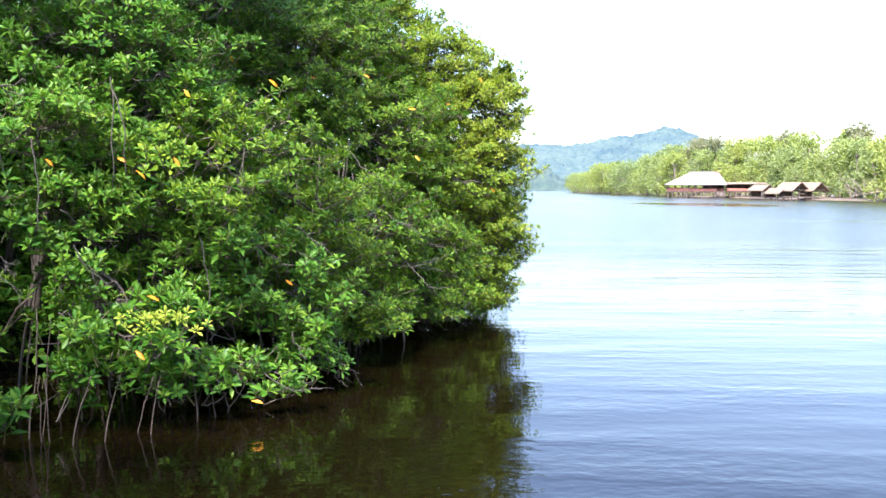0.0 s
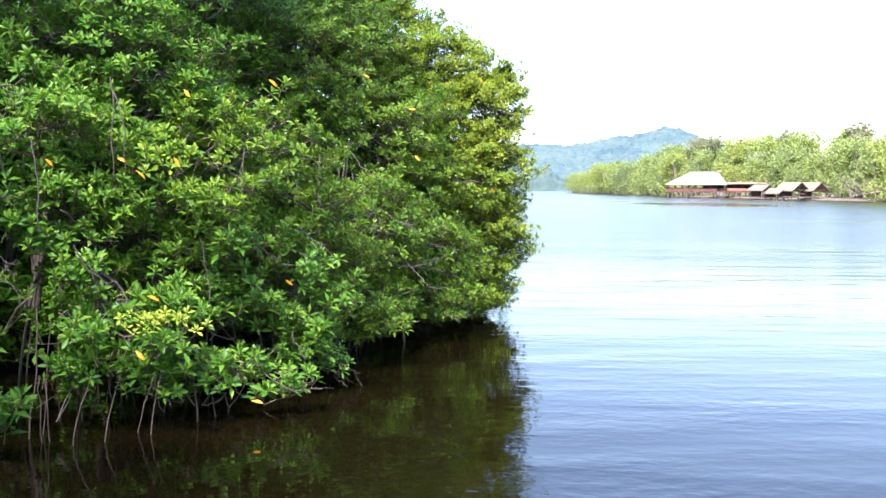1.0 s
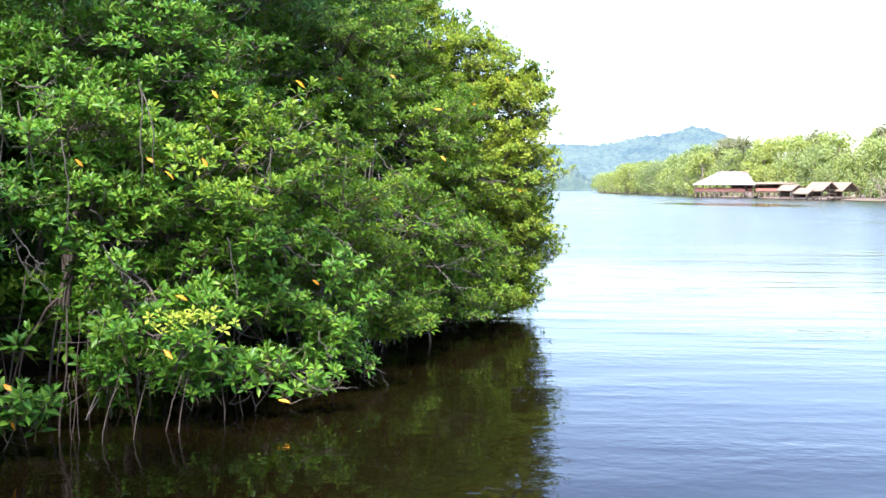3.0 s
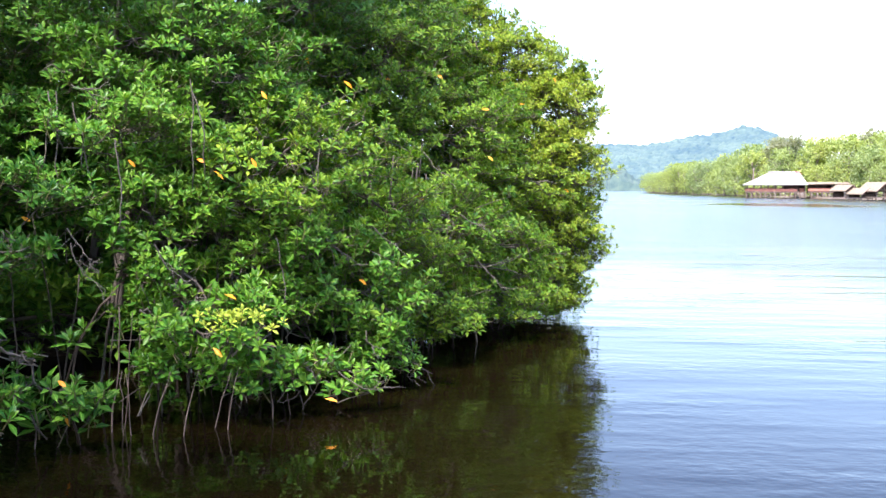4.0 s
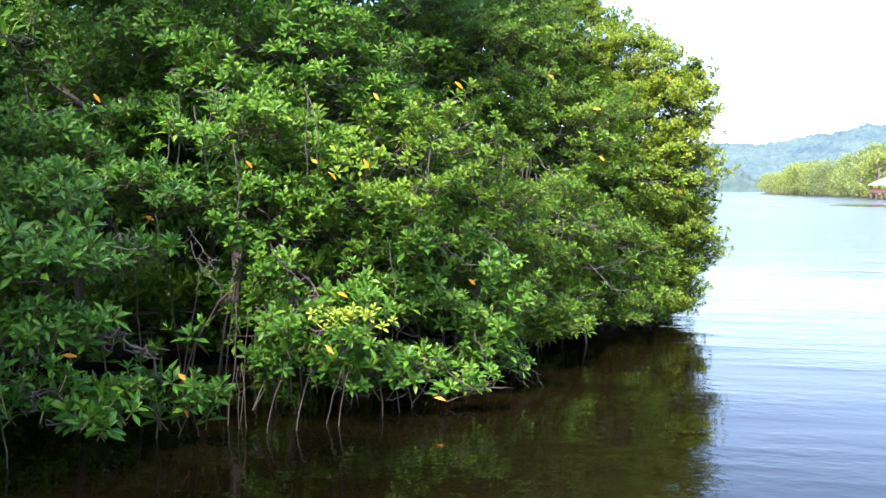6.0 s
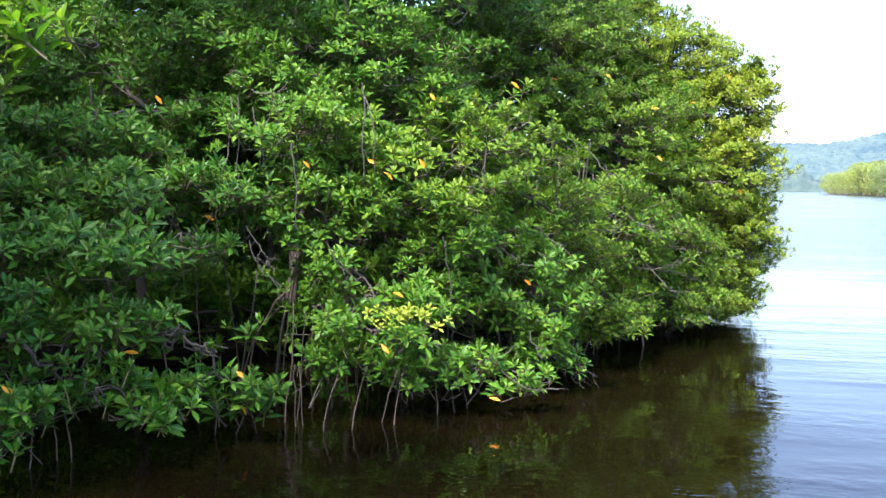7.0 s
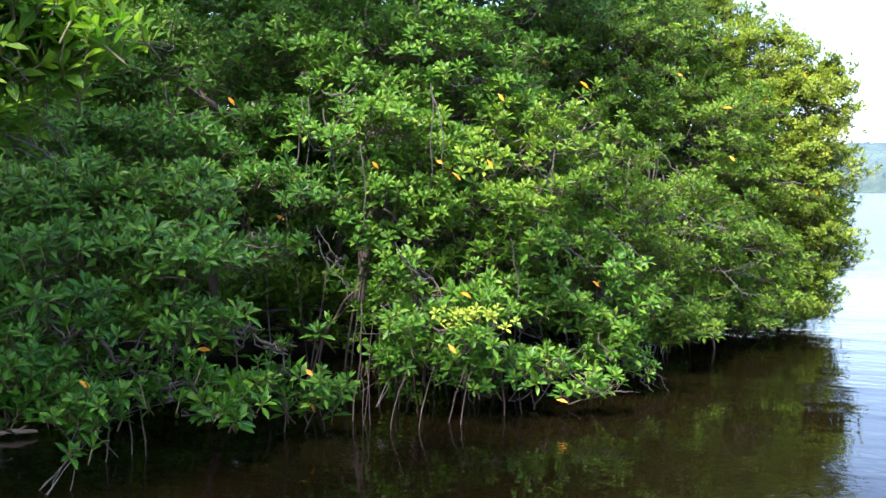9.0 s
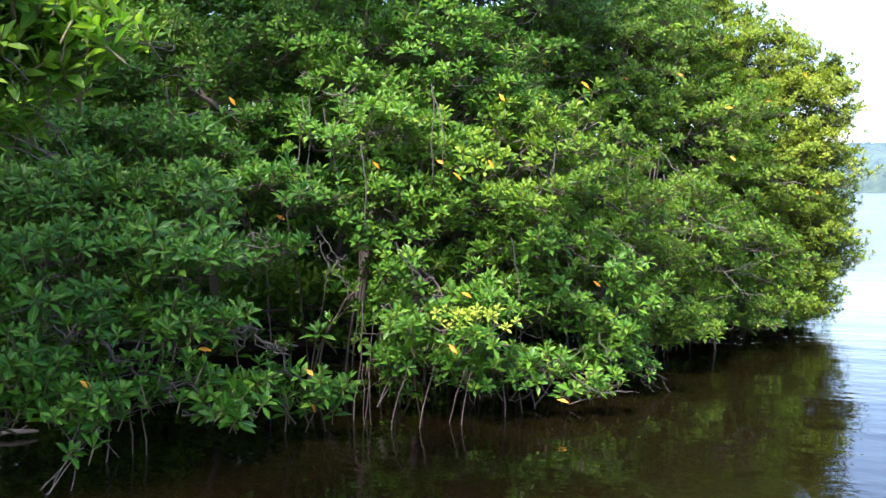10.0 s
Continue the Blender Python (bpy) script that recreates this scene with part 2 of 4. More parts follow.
# ---- mangrove foliage ----
def leaf_arrays(length, width, fold, droop, coarse=0):
    """One leaf along +x, its upper side up: verts, triangles, uv."""
    if coarse == 1:
        half, z = width / 2, droop * length * -0.02
        return (np.array([(0, 0, 0), (0.55 * length, -half, z + half * fold), (0.55 * length, 0, z), (0.55 * length, half, z + half * fold), (length, 0, -0.45 * droop * length)]),
                np.array([(0, 2, 1), (0, 3, 2), (1, 2, 4), (2, 3, 4)]), np.array([(0.5, 0), (0, 0.55), (0.5, 0.55), (1, 0.55), (0.5, 1)]))
    if coarse == 2:
        half, z = width / 2, droop * length * -0.1
        return (np.array([(0, 0, 0), (0.55 * length, half, z + half * fold), (length, 0, -0.4 * droop * length), (0.55 * length, -half, z + half * fold)]),
                np.array([(0, 2, 1), (0, 3, 2)]), np.array([(0.5, 0), (1, 0.5), (0.5, 1), (0, 0.5)]))
    rows = ((0.24, 0.56), (0.54, 1.0), (0.82, 0.6))
    verts, uv = [(0, 0, 0)], [(0.5, 0)]
    for s, w in rows:
        z = droop * length * (0.55 * s - s * s)
        half = width * w / 2
        for side in (-1, 0, 1):
            verts.append((s * length, side * half, z + abs(side) * half * fold))
            uv.append((0.5 + side * 0.5, s))
    verts.append((length, 0, droop * length * (0.55 - 1)))
    uv.append((0.5, 1))
    faces = [(0, 2, 1), (0, 3, 2)]
    for r in (1, 4):
        for c in (r, r + 1):
            faces += [(c, c + 1, c + 4), (c, c + 4, c + 3)]
    faces += [(7, 8, 10), (8, 9, 10)]
    return np.array(verts, float), np.array(faces), np.array(uv, float)


def rosette_arrays(rng, leaves, coarse=0):
    """A shoot with a whorl of leaves and a pointed bud: verts, faces, slots, uv."""
    verts, faces, slots, uvs, count = [], [], [], [], 0
    turn = rng.uniform(0, 360)
    for k in range(leaves):
        age = k / (leaves - 1)
        length = (0.095 + 0.06 * age) * rng.uniform(0.82, 1.14)
        v, f, uv = leaf_arrays(length, length * rng.uniform(0.34, 0.43), rng.uniform(0.1, 0.5), rng.uniform(0.05, 0.4), coarse)
        tilt = 74 - 66 * age ** 0.85 + rng.uniform(-11, 11)
        turn += 137.5 + rng.uniform(-12, 12)
        m = np.array(Euler((radians(rng.uniform(-14, 14)), radians(-tilt), radians(turn))).to_matrix())
        v = v @ m.T + np.array((0, 0, -0.035 * age)) + m[:, 0] * 0.012
        verts.append(v), faces.append(f + count), uvs.append(uv), slots.append(np.zeros(len(f), int))
        count += len(v)
    if coarse == 2:
        return np.concatenate(verts), np.concatenate(faces), np.concatenate(slots), np.concatenate(uvs)
    bud = tube([(0, 0, -0.12), (0, 0, 0.02), (0.003, 0, 0.07)], (0.006, 0.007, 0.001), 3 if coarse else 4)
    verts.append(bud[0]), faces.append(bud[1] + count), uvs.append(np.zeros((len(bud[0]), 2))), slots.append(np.ones(len(bud[1]), int))
    return np.concatenate(verts), np.concatenate(faces), np.concatenate(slots), np.concatenate(uvs)


ROSETTES = [rosette_arrays(np.random.default_rng(40 + k), n) for k, n in enumerate((8, 9, 10, 11, 9, 7, 10, 12))]
MEDIUM_ROSETTES = [rosette_arrays(np.random.default_rng(40 + k), n, 1) for k, n in enumerate((8, 9, 10, 11, 9, 7, 10, 12))]
COARSE_ROSETTES = [rosette_arrays(np.random.default_rng(40 + k), n, 2) for k, n in enumerate((8, 9, 10, 11, 9, 7, 10, 12))]
ROSETTE_MESHES = [mesh_of("leafy_shoot", v, f, [MANGROVE_LEAF, SHOOT], s, True, uv) for v, f, s, uv in ROSETTES]


def turned(axis, spin):
    """A turn that takes +z to axis, after a spin about it."""
    return Vector((0, 0, 1)).rotation_difference(Vector(axis)).to_matrix() @ Euler((0, 0, spin)).to_matrix()


HOLLOWS = [(-3.05, 6.75, 0.75, 0.42, 0.58), (-3.44, 6.44, 0.98, 0.40, 0.22), (-0.88, 10.16, 1.98, 0.26, 0.21), (-2.12, 7.71, 1.57, 0.28, 0.15), 
           (-2.34, 7.23, 1.14, 0.26, 0.13), (-2.72, 7.10, 1.92, 0.26, 0.15), (-1.45, 7.97, 0.60, 0.28, 0.16), (-0.93, 8.95, 1.05, 0.26, 0.21),
           (-3.26, 6.87, 0.79, 0.40, 0.45), (-3.09, 6.61, 0.45, 0.33, 0.30), (-3.60, 7.59, 0.97, 0.50, 0.40), (-4.01, 8.39, 0.40, 0.70, 0.60), (-3.36, 6.03, 0.57, 0.15, 0.09), (-3.83, 5.50, 0.57, 0.15, 0.08), (-3.40, 6.23, 1.08, 0.36, 0.13), (-4.30, 5.52, 1.17, 0.35, 0.08), (-4.10, 5.04, 0.79, 0.22, 0.05), (-4.05, 7.59, 2.17, 0.40, 0.12), (-2.83, 7.38, 2.13, 0.20, 0.12)]  # dark gaps between the boughs


def in_hollow(p):
    return any(((p[0] - x) ** 2 + (p[1] - y) ** 2) / r ** 2 + (p[2] - z) ** 2 / h ** 2 < 1 for x, y, z, r, h in HOLLOWS)


def shoots_of(rng, lobes, per_area, gaps, leaf_size):
    """Sprays on the outer shell of a crown's lobes. Gives the shoots (place, axis, spin, size, lobe, inland) and the spray's stalks (line, lobe)."""
    found, stalks = [], []
    for k, (x, y, z, r, h) in enumerate(lobes):
        area = 4 * np.pi * ((r * r) ** 1.6 / 3 + 2 * (r * h) ** 1.6 / 3) ** (1 / 1.6)
        for _ in range(int(area * per_area / 5)):
            d = rng.normal(0, 1, 3)
            d /= np.linalg.norm(d)
            if d[2] < -0.75:
                continue
            lump = 1 + 0.26 * noise.noise(Vector((d[0] * 2.2 + 9 * k, d[1] * 2.2, d[2] * 2.2 + x)))
            depth = 1.05 - 0.46 * rng.random() ** 1.5
            tip = np.array((x, y, z)) + d * np.array((r, r, h)) * lump * depth
            if noise.noise(Vector((tip[0] * 1.9, tip[1] * 1.9, tip[2] * 3.6 + 0.6 * tip[0]))) < gaps:
                continue
            if any(((tip[0] - q[0]) ** 2 + (tip[1] - q[1]) ** 2) / q[3] ** 2 + (tip[2] - q[2]) ** 2 / q[4] ** 2 < 0.3 for n, q in enumerate(lobes) if n != k):
                continue
            inland = d[0] * 0.87 - d[1] * 0.5 < -0.3
            if inland and rng.random() < 0.68:
                continue
            way = d * np.array((0.9, 0.9, 0.35)) + np.array((0.22, -0.2, 0.12)) + rng.normal(0, 0.25, 3)
            way /= np.linalg.norm(way)
            side = np.cross(way, (0, 0, 1.0))
            side /= np.linalg.norm(side) + 1e-6
            reach = 0.42 * leaf_size * rng.uniform(0.7, 1.35)
            count = rng.integers(4, 8)
            for n in range(count):
                u = n / (count - 1)
                p = tip - way * reach * u + side * (0.17 * leaf_size * (u + 0.25) * (1 if n % 2 else -1) * rng.uniform(0.3, 1.2)) + np.array((0, 0, 0.1 * u * u * reach - 0.03 * u)) + rng.normal(0, 0.025, 3)
                if p[2] < 0.12 or in_hollow(p):
                    continue
                axis = way * np.array((0.5, 0.5, 0.3)) + np.array((0.06, -0.06, 0.85)) + side * (0.22 if n % 2 else -0.22) * u + rng.normal(0, 0.17, 3)
                axis /= np.linalg.norm(axis)
                found.append((p, axis, rng.uniform(0, 6.28), leaf_size * rng.uniform(0.72, 1.18) * (0.85 + 0.2 * u), k, inland))
            if not inland and not in_hollow(tip - way * reach):
                s = np.linspace(0, 1, 5)[:, None]
                stalks.append((tip - way * reach * 1.5 * (1 - s) + np.array((0, 0, -0.16 * reach)) * (1 - s) ** 2 - np.array((0, 0, 0.07 * leaf_size)), k))
    return found, stalks


def filled(crowns):
    """Adds smaller boughs set back in the clefts between neighbouring ones, so that the trees' faces run on."""
    every = [(n, q) for n, lobes in enumerate(crowns) for q in lobes]
    more = []
    for i, (n, a) in enumerate(every):
        for m, b in every[i + 1:]:
            away = math.dist(a[:3], b[:3])
            if not 0.55 * (a[3] + b[3]) < away < 1.2 * (a[3] + b[3]):
                continue
            r, h = 0.72 * min(a[3], b[3]), 0.85 * min(a[4], b[4])
            x, y, z = (a[0] + b[0]) / 2 - 0.14, (a[1] + b[1]) / 2 + 0.1, (a[2] + b[2]) / 2
            if z - h < 0.45 or any((x - q[0]) ** 2 / q[3] ** 2 + (y - q[1]) ** 2 / q[3] ** 2 + (z - q[2]) ** 2 / q[4] ** 2 < 0.3 for _, q in every + more):
                continue
            more.append((n, (x, y, z, r, h)))
    return [lobes + [q for m, q in more if m == n] for n, lobes in enumerate(crowns)]


def joined_shoots(name, rng, shoots, parent, mats, kinds):
    verts, faces, slots, uvs, count = [], [], [], [], 0
    for p, axis, spin, size, lobe, inland in shoots:
        v, f, s, uv = (COARSE_ROSETTES if inland else kinds)[rng.integers(len(ROSETTES))]
        m = np.array(turned(axis, spin)) * size
        verts.append(v @ m.T + p), faces.append(f + count), slots.append(s), uvs.append(uv)
        count += len(v)
    me = mesh_of(name, np.concatenate(verts), np.concatenate(faces), mats, np.concatenate(slots), True, np.concatenate(uvs))
    return tagged(piece(name, me, parent), kind="stuff")


def mangrove(seed, foot, lobes, label, per_area=66.0, roots=9, singles=300, leaders=2, gaps=-0.08, leaf=None, size=1.0, stout=1.0):
    """A mangrove: leaning stems on arching prop roots, limbs to each lobe of its crown, twigs, leaf clusters."""
    rng = np.random.default_rng(seed)
    tree = tagged(new("mangrove_tree"), label, "mangrove", "mangroves along the bank")
    foot = np.array((*foot, 0.0))
    top = max(q[2] for q in lobes)
    mean = np.array([q[:3] for q in lobes]).mean(axis=0)
    stems = []
    for k in range(leaders):
        base = foot + np.array((rng.normal(0, 0.22), rng.normal(0, 0.22), 0.55 + 0.2 * rng.random()))
        head = foot * 0.75 + mean * 0.25 + np.array((rng.normal(0, 0.35), rng.normal(0, 0.35), 0))
        head[2] = top - 0.35
        line = crooked(rng, base, head, rng.normal(0, 0.12, 3), 0.03, 10)
        stems.append(line)
        piece("trunk", mesh_of("trunk", *tube(line, np.linspace(0.05, 0.007, 10), 8), BARK, None, True), tree)
        for n in range(roots):
            way = rng.uniform(0, 6.28)
            reach = rng.uniform(0.35, 1.1)
            start = line[0] + (line[3] - line[0]) * rng.uniform(0, 0.6)
            end = np.array((start[0] + math.cos(way) * reach, start[1] + math.sin(way) * reach, -0.3))
            bow = np.array((math.cos(way) * 0.3 * reach, math.sin(way) * 0.3 * reach, rng.uniform(0.1, 0.3)))
            arch = crooked(rng, start, end, bow, 0.012, 9)
            piece("prop_root", mesh_of("prop_root", *tube(arch, np.linspace(0.012, 0.0065, 9), 6), ROOT_BARK, None, True), tree)
    shoots, stalks = shoots_of(rng, lobes, per_area, gaps, size)
    twigs = []
    joints = [p for line in stems for p in line[2:]]
    for k, q in sorted(enumerate(lobes), key=lambda item: math.dist(item[1][:3], stems[0][4])):
        heart = np.array(q[:3])
        near = [p for p in joints if math.hypot(p[0] - foot[0], p[1] - foot[1]) < math.hypot(heart[0] - foot[0], heart[1] - foot[1]) + 0.1]
        fork = min(near or joints, key=lambda p: math.dist(p, heart) + 0.5 * abs(p[2] - heart[2]))
        limb = crooked(rng, fork, heart, (0, 0, 0.04 * np.linalg.norm(heart - fork)), 0.03, 8)
        joints += [limb[4], limb[7]]
        piece("limb", mesh_of("limb", *tube(limb, np.linspace(0.008 + 0.013 * q[3], 0.004 + 0.005 * q[3], 8), 6), BARK, None, True), tree)
        own = [line for line, lobe in stalks if lobe == k]
        frame_points = [limb[2:]]
        for _ in range(6):
            d = rng.normal(0, 1, 3)
            d *= np.array((q[3], q[3], q[4])) * rng.uniform(0.45, 0.75) / np.linalg.norm(d)
            a = limb[rng.integers(3, 8)]
            bough = crooked(rng, a, heart + d, (0, 0, -0.05), 0.03, 7)
            if any(in_hollow(p) for p in bough[2:6:2]):
                continue
            frame_points.append(bough[1:])
            twigs.append(tube(bough, np.linspace(0.008, 0.004, 7) * stout, 4))
        frame_points = np.concatenate(frame_points)
        for n, line in enumerate(own):
            if singles:
                twigs.append(tube(line + rng.normal(0, 0.008, line.shape), np.linspace(0.0052, 0.0028, 5) * stout, 3))
            if n % (2 if singles else 5):
                continue
            end = line[0]
            start = frame_points[np.argmin(np.linalg.norm(frame_points - end, axis=1) + rng.uniform(0, 0.1, len(frame_points)))]
            gap = np.linalg.norm(end - start)
            if gap > 0.5 or any(in_hollow(start + (end - start) * u) for u in (0.2, 0.5, 0.8)):
                continue
            twigs.append(tube(crooked(rng, start, end, (0, 0, -0.16 * gap), 0.012 + 0.012 * gap, 6), np.linspace(0.0065, 0.005, 6) * stout, 3))
    tagged(piece("brushwood", mesh_of("brushwood", *joined(twigs), TWIG, None, True), tree), "pale grey bare twigs", kind="stuff")
    shoots.sort(key=lambda s: float(np.hypot(s[0][0], s[0][1])))
    leaf = leaf or MANGROVE_LEAF
    own_meshes = ROSETTE_MESHES if leaf is MANGROVE_LEAF else [mesh_of("leafy_shoot", v, f, [leaf, SHOOT], s, True, uv) for v, f, s, uv in ROSETTES]
    for p, axis, spin, grown, *_ in shoots[:singles]:
        m = Matrix.Translation(p) @ turned(axis, spin).to_4x4() @ Matrix.Scale(grown, 4)
        piece("leafy_shoot", own_meshes[rng.integers(len(ROSETTES))], tree, m=m)
    if len(shoots) > singles:
        joined_shoots("foliage", rng, shoots[singles:], tree, [leaf, SHOOT], COARSE_ROSETTES if singles == 0 else MEDIUM_ROSETTES)
    return tree


# ---- ground and water ----
def sheet(name, x0, x1, y0, y1, z, mat, label, category):
    ob = new(name, mesh_of(name, [(x0, y0, z), (x1, y0, z), (x1, y1, z), (x0, y1, z)], [(0, 1, 2, 3)], mat))
    return tagged(ob, label, category, kind="structure")


sheet("ground", -3000, 3000, -3000, 3000, -0.8, MUD, "dark muddy river bed under the water", "ground")
water = sheet("water", -2600, 2600, -2600, 2600, 0.0, WATER, "calm brown river water rippling under a bright sky", "water")


def bank_strip(name, line, depth, height, mat, label, seed, rows=7):
    """Low uneven ground behind a shore line; depth: a vector inland."""
    rng = np.random.default_rng(seed)
    pts = np.asarray(line, float)
    s = np.linspace(0, len(pts) - 1, 60)
    edge = np.stack([np.interp(s, np.arange(len(pts)), pts[:, k]) for k in (0, 1)], 1)
    verts, faces = [], []
    for r in range(rows):
        u = (r / (rows - 1)) ** 2.5
        for x, y in edge + np.asarray(depth) * u:
            z = -0.6 + (height + 0.6) * min(1, 14 * u) + 0.25 * height * noise.noise(Vector((x * 0.3, y * 0.3, 4)))
            verts.append((x + rng.normal(0, 0.1), y + rng.normal(0, 0.1), z))
    for r in range(rows - 1):
        for k in range(59):
            a = r * 60 + k
            faces.append((a, a + 1, a + 61, a + 60))
    return tagged(new(name, mesh_of(name, verts, faces, mat, None, True)), label, "bank", kind="structure")


bank_strip("bank_near", [(-6.5, 4.5), (-5.0, 8.0), (-3.0, 10.4), (-1.0, 12.7), (0.2, 14.1), (0.8, 17.0), (1.0, 22.0), (1.4, 40.0)], (-30, 4), 0.42, MUD, "dark wet mud bank under the mangroves", 3)
bank_strip("bank_far", [(420, -20), (78, 95), (64, 144), (57, 172), (52, 205), (48, 268), (45, 365), (48, 385)], (60, 60), 0.35, SAND, "pale mud shore under the trees across the river", 4)


# ---- mangroves along the near bank: lobes of x, y, z, radius, half height ----
NEAR = [(-3.92, 6.16, 1.38, 0.80, 0.19), (-4.66, 5.62, 1.40, 0.80, 0.20), (-3.36, 6.37, 1.42, 0.21, 0.14), (-3.81, 5.76, 0.90, 0.59, 0.19), (-4.18, 4.98, 1.00, 0.56, 0.22), (-3.31, 5.94, 0.84, 0.23, 0.14),
        (-3.09, 6.06, 0.68, 0.16, 0.10), (-3.82, 4.88, 0.48, 0.34, 0.18), (-4.21, 4.82, 0.69, 0.40, 0.22), (-4.30, 4.46, 0.58, 0.39, 0.25), (-3.64, 5.50, 0.47, 0.30, 0.16), (-3.29, 5.61, 0.39, 0.34, 0.14),
        (-3.21, 6.00, 0.43, 0.23, 0.15), (-2.90, 6.26, 0.39, 0.20, 0.14), (-3.85, 5.36, 0.65, 0.23, 0.11), (-4.04, 6.91, 1.75, 0.92, 0.25), (-4.88, 6.34, 1.77, 0.92, 0.25), (-3.37, 7.15, 1.70, 0.32, 0.18),
        (-5.15, 7.38, 2.17, 1.03, 0.26), (-5.93, 6.77, 2.28, 1.03, 0.36), (-5.58, 8.78, 2.97, 1.37, 0.54), (-6.61, 8.03, 2.97, 1.20, 0.66), (-4.47, 8.49, 2.43, 0.66, 0.28)]
MIDDLE = [(-3.15, 7.57, 2.26, 0.66, 0.33), (-2.90, 7.70, 1.56, 0.71, 0.50), (-2.50, 7.43, 0.89, 0.72, 0.41), (-2.09, 7.16, 0.70, 0.47, 0.26), (-2.66, 7.10, 0.52, 0.27, 0.2),
          (-1.62, 7.67, 0.33, 0.59, 0.29), (-2.05, 7.53, 0.40, 0.54, 0.25), (-1.93, 8.33, 1.21, 0.74, 0.54), (-1.34, 8.69, 0.86, 0.66, 0.56)]
INNER = [(-1.22, 8.66, 0.39, 0.45, 0.25), (-2.87, 8.83, 2.95, 1.07, 0.56), (-4.27, 9.09, 3.31, 1.15, 0.52), (-2.94, 10.41, 3.63, 1.55, 0.56), (-2.6, 10.2, 1.9, 1.0, 0.8), (-1.9, 12.2, 3.4, 0.9, 0.75), (-2.0, 13.2, 4.3, 1.0, 0.8)]
# first three lobes lie on the middle tree's ridge, for the sunlit leaf colour
BULGE = [(-2.07, 8.26, 1.95, 0.83, 0.59), (-1.61, 8.69, 2.20, 0.71, 0.51), (-1.23, 9.24, 1.55, 0.70, 0.56), (-0.71, 10.74, 1.40, 0.74, 0.65), (-0.89, 10.30, 0.65, 0.71, 0.48), (-0.25, 11.82, 0.58, 0.81, 0.44), (-0.76, 10.20, 0.41, 0.56, 0.29),
         (-0.27, 11.81, 1.17, 0.81, 0.68), (-0.81, 11.94, 2.35, 1.03, 0.79), (-1.68, 11.46, 3.17, 1.20, 0.77), (-1.47, 12.31, 3.81, 0.93, 0.57), (-1.3, 11.3, 0.5, 0.9, 0.5), (-1.7, 10.3, 0.6, 0.8, 0.5), (-0.6, 12.7, 0.5, 0.8, 0.5), (-0.2, 12.4, 0.3, 0.6, 0.25), (0.25, 13.0, 0.28, 0.5, 0.22)]
POINT = [(0.55, 13.43, 2.90, 0.72, 0.66), (-0.08, 13.70, 3.42, 0.82, 0.68), (-0.95, 14.20, 3.92, 0.84, 0.72), (0.56, 13.22, 2.04, 0.70, 0.63), (0.62, 13.17, 1.19, 0.64, 0.57),
         (0.40, 13.09, 0.55, 0.64, 0.45), (-0.04, 12.92, 1.83, 0.82, 0.63), (0.84, 13.57, 2.98, 0.33, 0.4), (0.85, 13.3, 1.1, 0.4, 0.42), (0.75, 13.9, 1.9, 0.5, 0.9), (0.6, 13.8, 0.85, 0.5, 0.6), (0.35, 13.6, 0.35, 0.6, 0.3), (0.2, 14.3, 0.6, 0.9, 0.6), (-0.5, 14.6, 0.45, 0.8, 0.4), (0.35, 14.7, 0.4, 0.6, 0.35), (0.1, 14.6, 2.0, 1.0, 0.8), (0.3, 13.9, 2.7, 0.6, 0.75), (-0.3, 14.2, 3.2, 0.7, 0.65), (0.4, 13.8, 1.6, 0.5, 0.75),
         (-0.25, 14.00, 4.14, 0.34, 0.26), (0.15, 13.90, 3.82, 0.36, 0.26), (0.50, 13.69, 3.56, 0.36, 0.26), (0.84, 13.47, 3.19, 0.34, 0.28), (0.92, 13.47, 2.70, 0.32, 0.28), (-0.70, 14.18, 4.29, 0.40, 0.30)]
MIDDLE, INNER, BULGE, POINT = filled([MIDDLE, INNER, BULGE, POINT])
OVERHEAD = [(-2.03, 2.47, 2.28, 0.21, 0.15), (-2.05, 2.33, 2.14, 0.13, 0.12), (-1.96, 2.65, 2.33, 0.09, 0.08), (-2.22, 2.31, 2.26, 0.31, 0.26), (-2.20, 2.18, 2.05, 0.21, 0.20), (-2.61, 3.17, 2.37, 0.26, 0.20), (-2.68, 2.97, 2.12, 0.20, 0.16), (-4.6, 3.5, 3.2, 0.7, 0.5)]
mangrove(10, (-5.9, 3.0), OVERHEAD, "mangrove bough with large pale green leaves reaching out", per_area=250.0, roots=5, gaps=-0.6, leaf=LIT_BOUGH_LEAF, size=0.62, stout=0.45)
near_tree = mangrove(11, (-4.9, 7.9), NEAR, "shaded green mangrove with low boughs over the water", per_area=92.0, gaps=-0.14, size=0.83, roots=3, leaders=1, leaf=SHADED_LEAF)
middle_tree = mangrove(12, (-3.1, 8.6), MIDDLE, "bright green mangrove with thin roots standing in the water", leaders=3, roots=2, size=0.7, per_area=96.0, gaps=-0.07)
inner_tree = mangrove(13, (-3.3, 10.2), INNER, "mangrove with a high green crown behind others", size=0.68, per_area=92.0, gaps=-0.12)
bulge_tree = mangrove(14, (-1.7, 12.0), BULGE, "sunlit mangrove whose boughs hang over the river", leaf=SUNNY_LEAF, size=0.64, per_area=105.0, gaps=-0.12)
point_tree = mangrove(15, (-0.6, 14.2), POINT, "sunlit yellow-green mangrove at the point of the bank", leaf=SUN_PALE_LEAF, size=0.58, per_area=114.0, gaps=-0.45)
